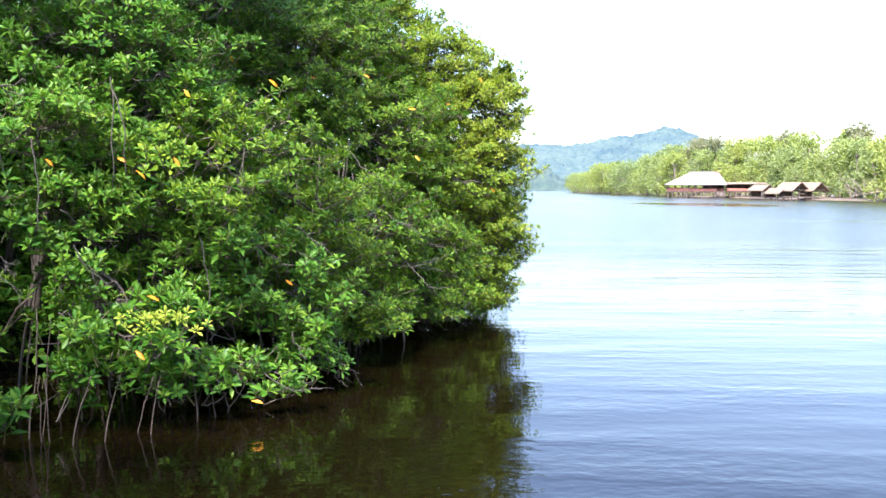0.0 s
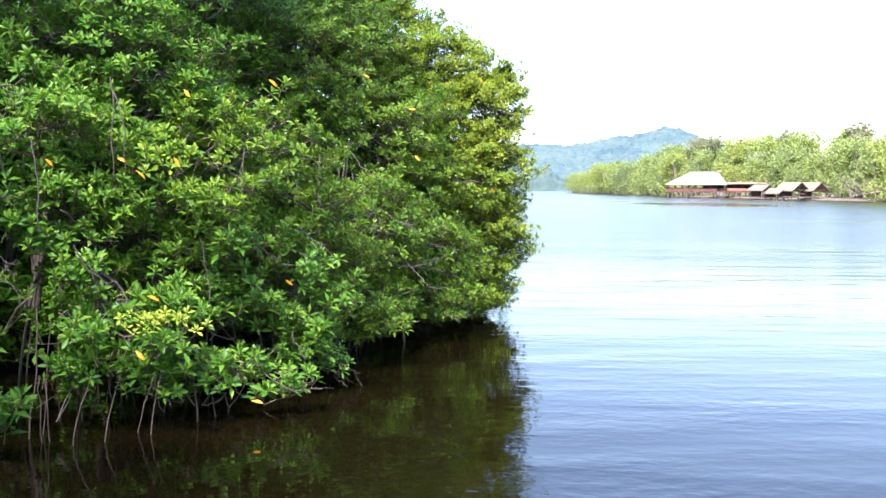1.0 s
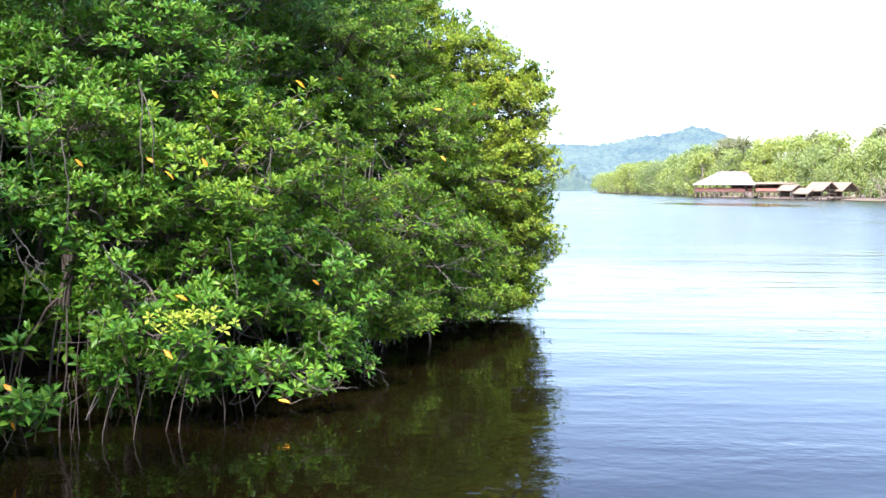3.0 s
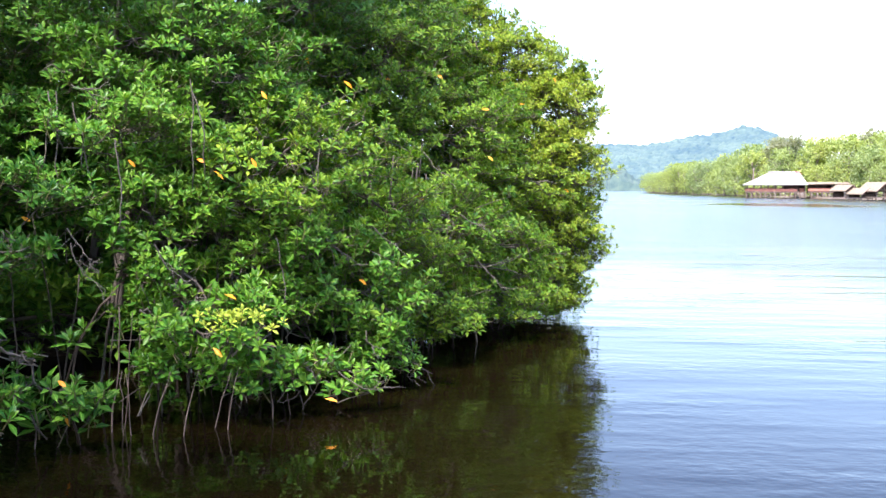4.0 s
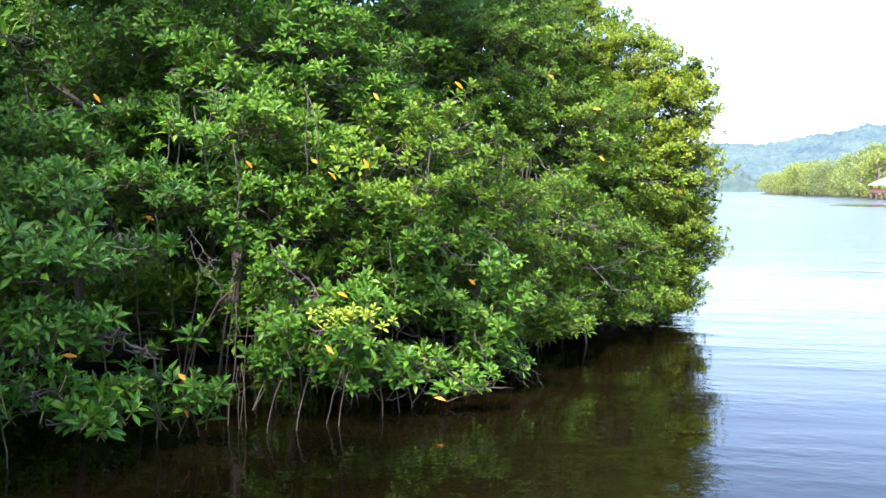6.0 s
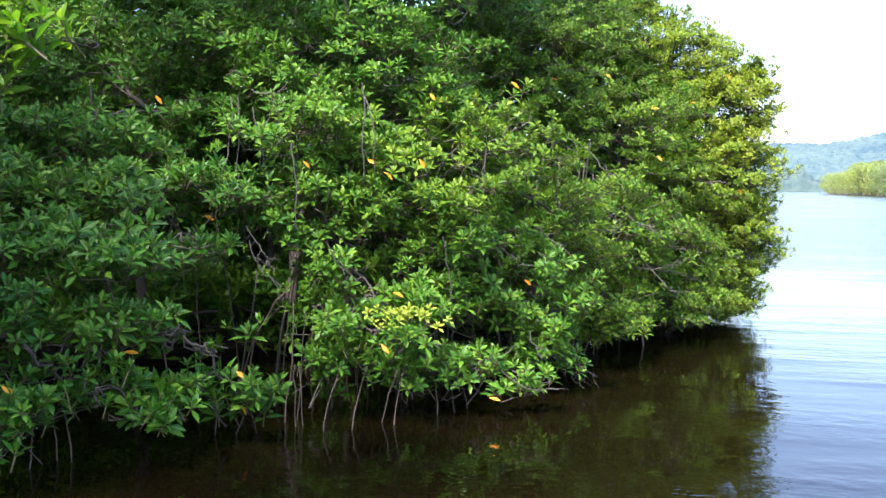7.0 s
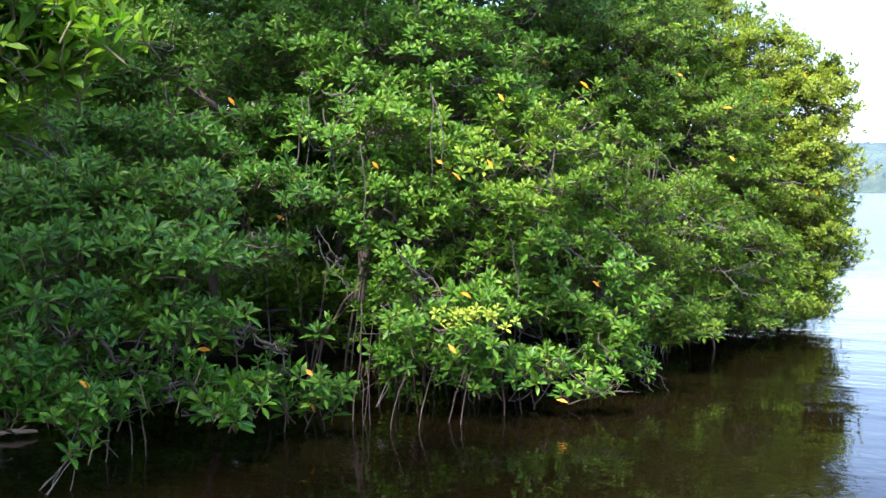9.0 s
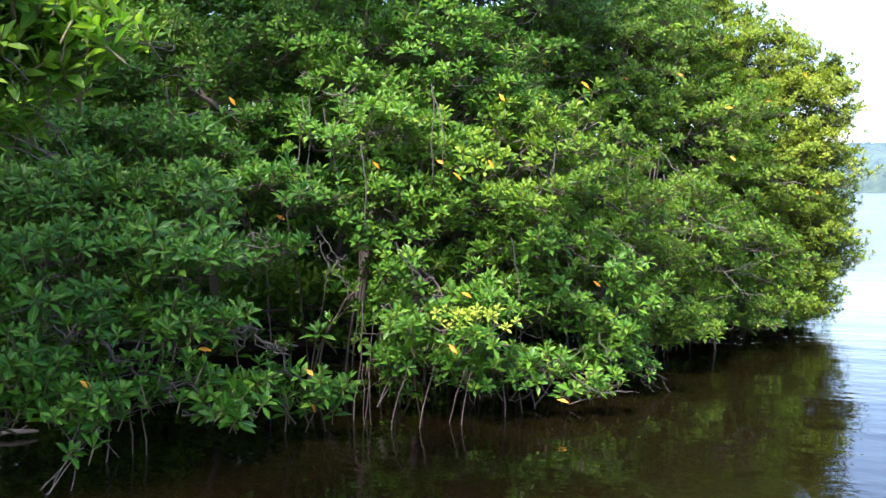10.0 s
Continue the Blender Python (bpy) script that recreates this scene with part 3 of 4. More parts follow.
# first: unseen overhanging crown added to shade the near tree and left water
BACK = [((-5.6, 4.0), [(-4.6, 3.3, 2.4, 0.7, 0.5), (-5.4, 3.4, 2.3, 0.9, 0.9), (-5.6, 4.5, 1.2, 0.9, 0.8), (-4.4, 2.6, 1.6, 0.9, 0.9), (-5.3, 3.6, 4.2, 1.4, 0.8), (-4.9, 4.2, 5.0, 1.1, 0.6), (-5.4, 2.4, 5.0, 1.6, 0.9), (-5.2, 1.8, 5.4, 1.4, 0.8), (-6.2, 2.8, 6.2, 1.6, 0.9), (-4.5, 3.1, 4.6, 1.1, 0.6), (-3.6, 3.7, 4.9, 0.9, 0.5), (-2.9, 3.2, 5.2, 0.9, 0.5), (-3.3, 2.3, 5.0, 0.9, 0.5), (-2.7, 1.6, 5.4, 0.8, 0.5), (-3.4, 4.8, 5.1, 0.6, 0.35), (-6.2, 4.8, 3.0, 1.0, 0.9), (-6.4, 5.2, 5.6, 1.4, 1.0), (-5.9, 4.8, 7.2, 1.5, 1.0)]),
        ((-7.5, 9.5), [(-7.2, 9.0, 1.2, 1.6, 1.2), (-7.0, 10.3, 3.4, 1.7, 1.2), (-8.3, 8.6, 4.2, 1.6, 1.0), (-6.0, 10.6, 4.9, 1.5, 0.9), (-5.6, 9.6, 1.0, 1.0, 0.9), (-5.0, 10.0, 1.9, 0.9, 0.9), (-6.4, 9.4, 2.2, 1.0, 0.9)]),
        ((-5.3, 11.8), [(-5.2, 11.3, 1.2, 1.5, 1.2), (-4.0, 10.9, 1.0, 0.9, 0.9), (-4.4, 11.8, 3.0, 1.5, 1.0), (-5.2, 12.2, 4.8, 1.6, 0.9), (-3.6, 12.4, 4.9, 1.2, 0.7), (-4.3, 10.6, 2.2, 0.9, 0.9), (-3.4, 11.6, 1.8, 1.0, 1.0), (-1.97, 13.05, 3.47, 0.90, 0.60), (-5.06, 10.88, 2.69, 1.00, 0.60), (-5.39, 11.06, 3.19, 1.00, 0.60), (-1.09, 14.26, 4.47, 0.70, 0.40), (-1.95, 13.16, 3.55, 1.10, 0.80), (-5.42, 11.26, 3.67, 1.30, 0.80), (-5.75, 9.96, 2.35, 1.30, 0.70), (-6.70, 10.55, 3.62, 1.30, 0.80)]),
        ((-2.9, 14.6), [(-2.6, 12.9, 1.1, 1.2, 1.1), (-3.0, 14.5, 3.0, 1.4, 1.1), (-2.7, 14.8, 4.6, 1.3, 0.8), (-1.5, 15.6, 2.2, 1.4, 1.4), (-1.2, 13.2, 0.7, 0.7, 0.6), (-1.6, 14.0, 2.2, 1.1, 1.0), (-1.2, 14.6, 3.3, 1.2, 0.9), (-2.4, 13.2, 3.6, 1.1, 0.8)]),
        ((-0.4, 17.5), [(-0.2, 17.0, 1.2, 1.2, 1.1), (-0.6, 17.6, 2.8, 1.3, 1.0), (0.2, 20.0, 1.6, 1.3, 1.4)]),
        # unseen tall trees left of the view, added to shade the upper crowns
        ((-8.0, 5.6), [(-7.4, 5.4, 1.4, 1.3, 1.2), (-7.6, 5.6, 3.4, 1.5, 1.2), (-7.9, 5.8, 5.4, 1.5, 1.0), (-8.8, 7.4, 2.4, 1.5, 1.6), (-9.0, 7.4, 5.0, 1.5, 1.2)]),
        # canopy above the view, added to darken the interior; last two close sky gaps
        ((-4.2, 10.0), [(-4.5, 8.5, 5.2, 1.8, 0.7), (-3.0, 9.6, 5.4, 1.6, 0.7), (-2.2, 11.6, 5.8, 1.4, 0.7), (-4.2, 10.5, 6.4, 1.8, 0.7), (-3.40, 12.03, 4.17, 1.20, 0.70), (-2.76, 13.22, 4.35, 1.10, 0.60)]),
        ((-9.5, 13.5), [(-9.0, 12.0, 1.2, 1.9, 1.4), (-9.5, 13.0, 3.4, 2.2, 1.4), (-9.8, 13.4, 5.4, 2.0, 1.1), (-10.5, 9.5, 2.0, 1.9, 1.8), (-10.5, 9.8, 4.6, 1.8, 1.2)]),
        # low leafy mass added behind the boughs to keep their gaps dark
        ((-3.4, 9.9), [(-0.9, 13.5, 0.5, 0.9, 0.5), (-1.6, 12.7, 0.5, 0.9, 0.5), (-2.2, 11.6, 0.55, 1.0, 0.55), (-2.8, 10.6, 0.55, 1.0, 0.55), (-3.5, 9.7, 0.55, 1.0, 0.55), (-4.5, 8.9, 0.55, 0.9, 0.55), (-5.6, 8.0, 0.6, 0.9, 0.6), (-0.3, 15.3, 0.6, 1.0, 0.6), (-6.3, 6.4, 0.7, 0.9, 0.7), (-0.5, 12.4, 0.55, 0.7, 0.5), (0.0, 13.4, 0.6, 0.7, 0.55), (-0.9, 11.6, 0.6, 0.7, 0.5), (0.1, 14.2, 0.6, 0.8, 0.6), (0.2, 15.3, 0.7, 0.8, 0.7), (-1.5, 10.9, 0.6, 0.7, 0.5)]),
        ((-6.5, 16.5), [(-6.4, 15.2, 1.2, 2.0, 1.4), (-6.0, 15.8, 3.4, 2.1, 1.4), (-6.3, 16.4, 5.4, 2.0, 1.0), (-3.8, 17.5, 1.3, 1.8, 1.5), (-4.0, 17.6, 3.8, 1.7, 1.2)])]
inland = []
for n, (foot, lobes) in enumerate(BACK):
    finer = n in (0, 1, 2, 3, 6, 8)
    density = {0: 11.0, 8: 48.0}.get(n, 30.0 if finer else 17.0)
    inland.append(mangrove(30 + n, foot, lobes, "mangrove that backs and shades the stand, partly out of view", per_area=density, roots=3, singles=0, gaps=-1.0, size=1.2 if finer else 1.5, leaf=SHADED_LEAF))
# copies deeper in, added to block light from behind the stand
for k in (1, 2, 3, 7, 9):
    copy_thing(inland[k], pose(-5.0 + 0.4 * k, 4.5 - 0.3 * k, 0))


# ---- single dying leaves, pale sprays and bare twigs on the mangroves ----
YELLOW_LEAF = leafy("yellowing_leaf", ((0.2, (0.2, 0.3, 0.03)), (0.6, (0.38, 0.44, 0.05)), (0.85, (0.54, 0.5, 0.08))), 0.45, 0.4, 3.0)
DYING = []
for k in range(4):
    v, f, uv = leaf_arrays(0.08 + 0.007 * k, 0.032, 0.2 + 0.1 * k, 0.25)
    DYING.append(mesh_of("dying_leaf", v, f, OLD_LEAF, None, True, uv))


def dying_leaves(seed, tree, places):
    """Orange leaves about to drop, hanging outwards over the river."""
    rng = np.random.default_rng(seed)
    for x, y, z in places:
        m = pose(x - 0.05, y, z + 0.02, rng.uniform(35, 65), rng.uniform(-10, 60), rng.uniform(-30, 30))
        piece("dying_leaf", DYING[rng.integers(4)], tree, "orange dying leaf", m)


dying_leaves(61, near_tree, [(-3.95, 6.70, 1.58), (-2.94, 6.24, 0.25), (-3.54, 5.75, 0.67), (-3.70, 4.75, 0.63), (-2.90, 6.10, 0.51), (-4.13, 4.83, 0.55), (-4.28, 7.46, 2.52), (-3.57, 6.95, 1.54)])
dying_leaves(62, middle_tree, [(-2.92, 7.35, 1.97), (-1.99, 7.45, 1.99), (-2.13, 8.30, 2.58), (-1.39, 7.32, 0.16), (-2.08, 7.05, 0.98), (-1.28, 8.25, 0.99), (-2.03, 6.60, 0.66), (-1.95, 8.30, 0.72), (-2.31, 7.55, 1.89), (-2.50, 7.70, 1.99), (-1.49, 8.7, 2.71)])
dying_leaves(63, inner_tree, [(-2.05, 9.68, 3.06), (-0.91, 9.35, 1.66)])
dying_leaves(64, bulge_tree, [(-0.86, 11.2, 3.04), (-1.42, 10.81, 2.95), (-0.34, 10.8, 2.62), (-0.28, 11.2, 2.13)])
dying_leaves(65, point_tree, [(0.51, 12.65, 0.88), (0.66, 12.85, 1.76), (0.07, 13.0, 2.86), (0.5, 12.9, 3.2)])


def pale_spray(seed, tree, centre, spread, count):
    """Yellowing shoots that stand together on one bough."""
    rng = np.random.default_rng(seed)
    meshes = [mesh_of("yellowing_shoot", v, f, [YELLOW_LEAF, SHOOT], s, True, uv) for v, f, s, uv in ROSETTES[:3]]
    for _ in range(count):
        p = Vector(centre) + Vector(rng.normal(0, 1, 3) * np.array(spread))
        axis = np.array((0.25, -0.35, 0.9)) + rng.normal(0, 0.2, 3)
        m = Matrix.Translation(p) @ turned(axis / np.linalg.norm(axis), rng.uniform(0, 6.28)).to_4x4() @ Matrix.Scale(rng.uniform(0.3, 0.46), 4)
        piece("yellowing_shoot", meshes[rng.integers(3)], tree, "yellowing shoot", m)


pale_spray(71, middle_tree, (-1.93, 6.73, 0.87), (0.2, 0.07, 0.045), 28)


def bare_twigs():
    """Bare forked branches that show in the gaps of the foliage, and straight aerial roots that hang through it."""
    rng = np.random.default_rng(81)
    forked = [((-2.98, 6.33, 1.51), (-2.83, 6.40, 1.26)), ((-2.96, 6.34, 1.41), (-2.80, 6.42, 1.09)), ((-2.50, 6.64, 1.39), (-2.27, 6.73, 1.10)), ((-1.58, 7.84, 2.10), (-1.70, 7.82, 1.78)),
              ((-1.37, 8.49, 1.56), (-1.01, 8.54, 1.28)), ((-1.58, 8.05, 1.38), (-1.23, 8.11, 1.15)), ((-0.75, 10.97, 1.05), (0.01, 11.00, 0.85)), ((-0.58, 10.58, 0.96), (-0.07, 10.60, 1.05)),
              ((-0.41, 10.59, 1.00), (-0.12, 10.60, 0.71)), ((-0.65, 10.18, 1.56), (-0.32, 10.19, 1.40)), ((-0.02, 12.20, 1.96), (0.39, 12.19, 1.88)), ((-0.93, 9.76, 2.14), (-0.69, 9.78, 1.87)),
              ((-3.45, 7.44, 2.57), (-3.19, 7.55, 2.62)), ((-3.35, 7.49, 2.54), (-3.24, 7.53, 2.37)), ((-2.22, 10.26, 3.02), (-1.76, 10.35, 2.99)), ((-1.26, 8.20, 0.58), (-1.14, 8.22, 0.34)),
              ((-1.35, 7.38, 0.38), (-0.92, 7.44, 0.25)),
              ((-1.15, 8.83, 0.44), (-0.74, 8.77, 0.11)), ((-1.03, 8.74, 0.3), (-0.89, 8.55, 0.08))]
    for a, b in forked:
        line = crooked(rng, a, b, (0, 0, -0.04), 0.011, 9)
        thick = 0.0007 * math.hypot(*a[:2])
        owner = bulge_tree if a[0] > -0.8 else inner_tree if a[2] > 2.3 else middle_tree
        twig = piece("bare_twig", mesh_of("bare_twig", *tube(line, np.linspace(thick, thick * 0.45, 9), 5), TWIG, None, True), owner, "bare grey twig")
        for k in (2, 4, 5, 6, 7):
            side = line[k] + (line[8] - line[0]) * rng.uniform(0.1, 0.35) + rng.normal(0, 0.07, 3)
            piece("side_twig", mesh_of("side_twig", *tube(crooked(rng, line[k], side, (0, 0, 0.01), 0.012, 6), np.linspace(thick * 0.6, thick * 0.3, 6), 4), TWIG, None, True), twig)
    hanging = [((-2.98, 8.28, 3.31), (-2.93, 8.30, 2.80)), ((-2.46, 7.30, 2.37), (-2.45, 7.30, 1.77)), ((-2.44, 7.30, 2.26), (-2.36, 7.33, 1.86)), ((-3.76, 8.62, 3.59), (-3.79, 8.60, 3.19)),
               ((-3.38, 6.92, 2.24), (-3.43, 6.89, 1.90)), ((-3.33, 6.94, 2.24), (-3.33, 6.94, 1.79)), ((-3.23, 6.99, 2.16), (-3.13, 7.03, 1.77)), ((-3.11, 7.05, 2.12), (-3.18, 7.01, 1.92)),
               ((-2.85, 6.83, 1.88), (-2.84, 6.83, 1.45)), ((-1.85, 7.47, 1.14), (-1.79, 7.49, 0.85)), ((-1.60, 8.04, 1.15), (-1.48, 8.07, 0.82))]
    for a, b in hanging:
        line = crooked(rng, np.array(a) * (1.03, 1.03, 1) + (0, 0, 0.25), np.array(b) * (1.03, 1.03, 1), (0.02, 0, 0), 0.012, 9)
        piece("hanging_root", mesh_of("hanging_root", *tube(line, np.linspace(0.0055, 0.004, 9), 6), TWIG, None, True), middle_tree, "straight grey aerial root")


bare_twigs()


# ---- thin roots and stems that stand in the water ----
def standing_root(rng, foot, height, lean, thick, name, mat):
    foot = np.array((*foot, -0.35))
    line = crooked(rng, foot, foot + np.array((lean[0], lean[1], height + 0.35)), rng.normal(0, 0.03, 3), 0.008, 9)
    piece(name, mesh_of(name, *tube(line, np.linspace(thick, thick * 0.7, 9) * (1 + 0.12 * rng.normal(size=9)), 7), mat, None, True), middle_tree)


def root_thicket():
    rng = np.random.default_rng(21)
    for x, y, h, lx, ly in ((-2.95, 6.85, 0.9, 0.02, 0.2), (-2.9, 6.9, 0.85, 0.05, 0.2), (-2.72, 6.62, 0.45, -0.12, 0.25), (-2.56, 6.62, 0.45, 0.08, 0.25), (-2.64, 6.7, 0.42, -0.18, 0.2),
                            (-2.3, 6.71, 0.45, 0.0, 0.25), (-2.2, 6.95, 0.4, 0.08, 0.2), (-2.1, 7.0, 0.4, 0.02, 0.2), (-3.24, 6.32, 0.35, 0.02, 0.1), (-3.79, 4.62, 0.42, -0.02, 0.2),
                            (-3.98, 5.25, 0.4, 0.02, 0.05), (-3.9, 5.45, 0.35, -0.05, 0.05), (-3.84, 5.5, 0.4, -0.06, 0.0), (-1.9, 7.3, 0.45, 0.0, 0.1), (-1.72, 7.45, 0.4, -0.1, 0.1)):
        standing_root(rng, (x, y), h, (lx, ly), rng.uniform(0.0042, 0.0066), "aerial_root", ROOT_BARK)
    for _ in range(46):
        u = rng.random()
        x, y = -4.2 + 3.6 * u + rng.normal(0, 0.2), 7.6 + 3.6 * u * u + rng.uniform(0.0, 1.0)
        standing_root(rng, (x, y), rng.uniform(1.0, 2.4), rng.normal(0, 0.16, 2), rng.uniform(0.006, 0.013), "stem", BARK)


root_thicket()


# ---- across the river ----
def shore_tree(seed, height, spread, leaf, label, tufts=430, airy=0.0):
    """A tapered trunk with limbs and a crown of tufts of leaves round their ends."""
    rng = np.random.default_rng(seed)
    tree = tagged(new("shore_tree"), label, "tree", "trees across the river")
    trunk = crooked(rng, (0, 0, -0.4), (rng.normal(0, 0.4), rng.normal(0, 0.4), height * 0.75), (0.2, 0.1, 0), 0.08, 8)
    piece("trunk", mesh_of("trunk", *tube(trunk, np.linspace(0.03 * height, 0.008 * height, 8), 7), FAR_BARK, None, True), tree)
    verts, faces, count = [], [], 0
    lobes = []
    for k in range(11):
        way, up = rng.uniform(0, 6.28), rng.uniform(0.12, 0.92)
        out = spread * math.sqrt(max(0.05, 1 - (up - 0.4) ** 2 * 2.2)) * rng.uniform(0.45, 0.8)
        tip = np.array((math.cos(way) * out, math.sin(way) * out, height * up))
        lobes.append((tip, spread * rng.uniform(0.3, 0.5)))
        fork = trunk[min(7, int(up * 7))]
        piece("limb", mesh_of("limb", *tube(crooked(rng, fork, tip, (0, 0, 0.2), 0.05, 6), np.linspace(0.01 * height, 0.003 * height, 6), 5), FAR_BARK, None, True), tree)
    lobes.append((np.array((0, 0, height * 0.88)), spread * 0.42))
    per = tufts // len(lobes)
    for tip, r in lobes:
        for _ in range(per):
            d = rng.normal(0, 1, 3)
            d /= np.linalg.norm(d)
            p = tip + d * np.array((r, r, r * 0.85)) * (1 - (0.3 + airy) * rng.random()) * (1 + 0.12 * rng.normal())
            if p[2] < 0.1:
                continue
            for _ in range(5):
                a = rng.normal(0, 1, 3)
                a /= np.linalg.norm(a)
                b = np.cross(a, rng.normal(0, 1, 3))
                b /= np.linalg.norm(b)
                size = 0.028 * height * rng.uniform(0.6, 1.2)
                q = p + rng.normal(0, size * 0.9, 3)
                n = np.cross(a, b) * size * 0.3
                verts += [q - a * size, q + b * size * 0.5 + n, q + a * size, q - b * size * 0.5 + n]
                faces += [(count, count + 1, count + 2), (count, count + 2, count + 3)]
                count += 4
    piece("crown", mesh_of("crown", np.array(verts), np.array(faces), leaf, None, True), tree)
    return tree


def far_trees():
    rng = np.random.default_rng(77)
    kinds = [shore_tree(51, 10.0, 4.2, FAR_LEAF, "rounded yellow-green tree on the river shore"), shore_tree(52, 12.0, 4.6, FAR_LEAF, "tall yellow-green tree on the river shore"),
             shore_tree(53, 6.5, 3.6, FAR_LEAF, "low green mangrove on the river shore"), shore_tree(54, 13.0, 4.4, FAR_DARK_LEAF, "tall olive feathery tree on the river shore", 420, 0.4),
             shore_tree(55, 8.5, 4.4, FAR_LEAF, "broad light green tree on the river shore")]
    used = set()
    line = np.array([(82, 90), (66.5, 144), (63, 163), (60, 182), (56, 206), (50, 235), (48.5, 268), (46, 320), (46, 372)], float)
    steps = np.concatenate([[0], np.cumsum(np.linalg.norm(np.diff(line, axis=0), axis=1))])
    for row in range(3):
        s = rng.uniform(0, 3)
        while s < steps[-1]:
            x, y = (np.interp(s, steps, line[:, k]) for k in (0, 1))
            x, y = x + 2.5 + row * 5.0 + rng.normal(0, 0.9), y + row * 3.5 + rng.normal(0, 0.9)
            k = rng.choice((2, 4, 2, 0) if row == 0 else (0, 4, 0, 2, 1) if row == 1 else (0, 1, 3, 4, 1))
            if y < 168 and row > 1:
                k = 0 if rng.random() < 0.6 else 4
            if y > 270:
                k = 2 if y > 325 or rng.random() < 0.4 else 4
            s += rng.uniform(3.8, 6.0) * (1 + 0.15 * row)
            if row < 2 and 150 < y < 213 and x < 60.5 + (205 - y) * 0.11 + 4:
                x += 6.5
            if 222 < y < 240 and row == 1 or (172 < y < 182 and row == 2):
                k = 3
            m = pose(x, y, 0.25 + 0.25 * row, 0, 0, rng.uniform(0, 360))
            if k in used:
                copy_thing(kinds[k], m)
            else:
                kinds[k].matrix_basis = m
                used.add(k)


far_trees()


def fallen_tree():
    """A bare pale tree that has fallen from the shore into the shallows."""
    rng = np.random.default_rng(91)
    tree = tagged(new("fallen_tree"), "pale bare fallen tree on the muddy shore", "dead tree")
    trunk = crooked(rng, (3.5, 2.0, 1.6), (-3.0, -1.0, 0.25), (0, 0, 0.3), 0.08, 10)
    piece("trunk", mesh_of("trunk", *tube(trunk, np.linspace(0.16, 0.06, 10), 7), DEADWOOD, None, True), tree)
    for k in range(16):
        a = trunk[rng.integers(1, 10)]
        b = a + np.array((rng.uniform(-2.4, 0.6), rng.normal(0, 0.8), rng.uniform(0.3, 2.6)))
        branch = crooked(rng, a, b, rng.normal(0, 0.2, 3), 0.06, 8)
        bough = piece("branch", mesh_of("branch", *tube(branch, np.linspace(0.07, 0.025, 8), 5), DEADWOOD, None, True), tree)
        for n in (4, 6):
            c = branch[n] + rng.normal(0, 0.5, 3) + np.array((-0.3, 0, 0.3))
            piece("twig", mesh_of("twig", *tube(crooked(rng, branch[n], c, (0, 0, 0.05), 0.03, 5), np.linspace(0.03, 0.015, 5), 4), DEADWOOD, None, True), bough)
    tree.matrix_basis = pose(63.6, 147.5, 0.1, 0, 0, -24)


DEADWOOD = plain("bleached_wood", (0.15, 0.11, 0.085), (0.32, 0.255, 0.21), 2, 0.9)
fallen_tree()


def drift_branch():
    """A short weathered branch afloat by the roots."""
    rng = np.random.default_rng(92)
    wood = tagged(new("drift_branch"), "short pale branch afloat among the mangrove roots", "driftwood")
    piece("stick", mesh_of("stick", *tube(crooked(rng, (-0.2, 0, 0.015), (0.17, 0.02, 0.03), (0, 0, 0.01), 0.006, 7), (0.012, 0.017, 0.018, 0.017, 0.018, 0.015, 0.01), 7), DEADWOOD, None, True), wood)
    piece("snag", mesh_of("snag", *tube(crooked(rng, (0.02, 0, 0.025), (0.1, 0.03, 0.075), (0, 0, 0), 0.004, 5), np.linspace(0.008, 0.004, 5), 5), DEADWOOD, None, True), wood)
    wood.matrix_basis = pose(-4.98, 5.58, 0.0, 0, 0, 38)


drift_branch()
WHITE_ROOF = plain("white_sheet_roof", (0.21, 0.195, 0.183), (0.3, 0.28, 0.262), 0.6, 0.45, 0.3, 0.02)
# next two woods are lightened: the distance haze sits in their colour
RED_WOOD = plain("red_brown_wood", (0.3, 0.11, 0.08), (0.48, 0.2, 0.14), 1.5, 0.7)
DARK_WOOD = plain("dark_wood", (0.09, 0.06, 0.05), (0.2, 0.14, 0.11), 1.5, 0.8)
PALE_WOOD = plain("pale_post", (0.14, 0.105, 0.08), (0.26, 0.205, 0.165), 1.5, 0.8)
THATCH = plain("dry_thatch", (0.16, 0.122, 0.085), (0.27, 0.21, 0.15), 2.5, 0.95, 0.9, 0.05, (1, 1, 4))


def slab(corners, thick):
    """A sloping slab under four corners."""
    bm = bmesh.new()
    up = [bm.verts.new(c) for c in corners]
    low = [bm.verts.new((c[0], c[1], c[2] - thick)) for c in corners]
    n = len(corners)
    bm.faces.new(up)
    bm.faces.new(low[::-1])
    for k in range(n):
        bm.faces.new((up[k], low[k], low[(k + 1) % n], up[(k + 1) % n]))
    bmesh.ops.recalc_face_normals(bm, faces=bm.faces)
    return bm


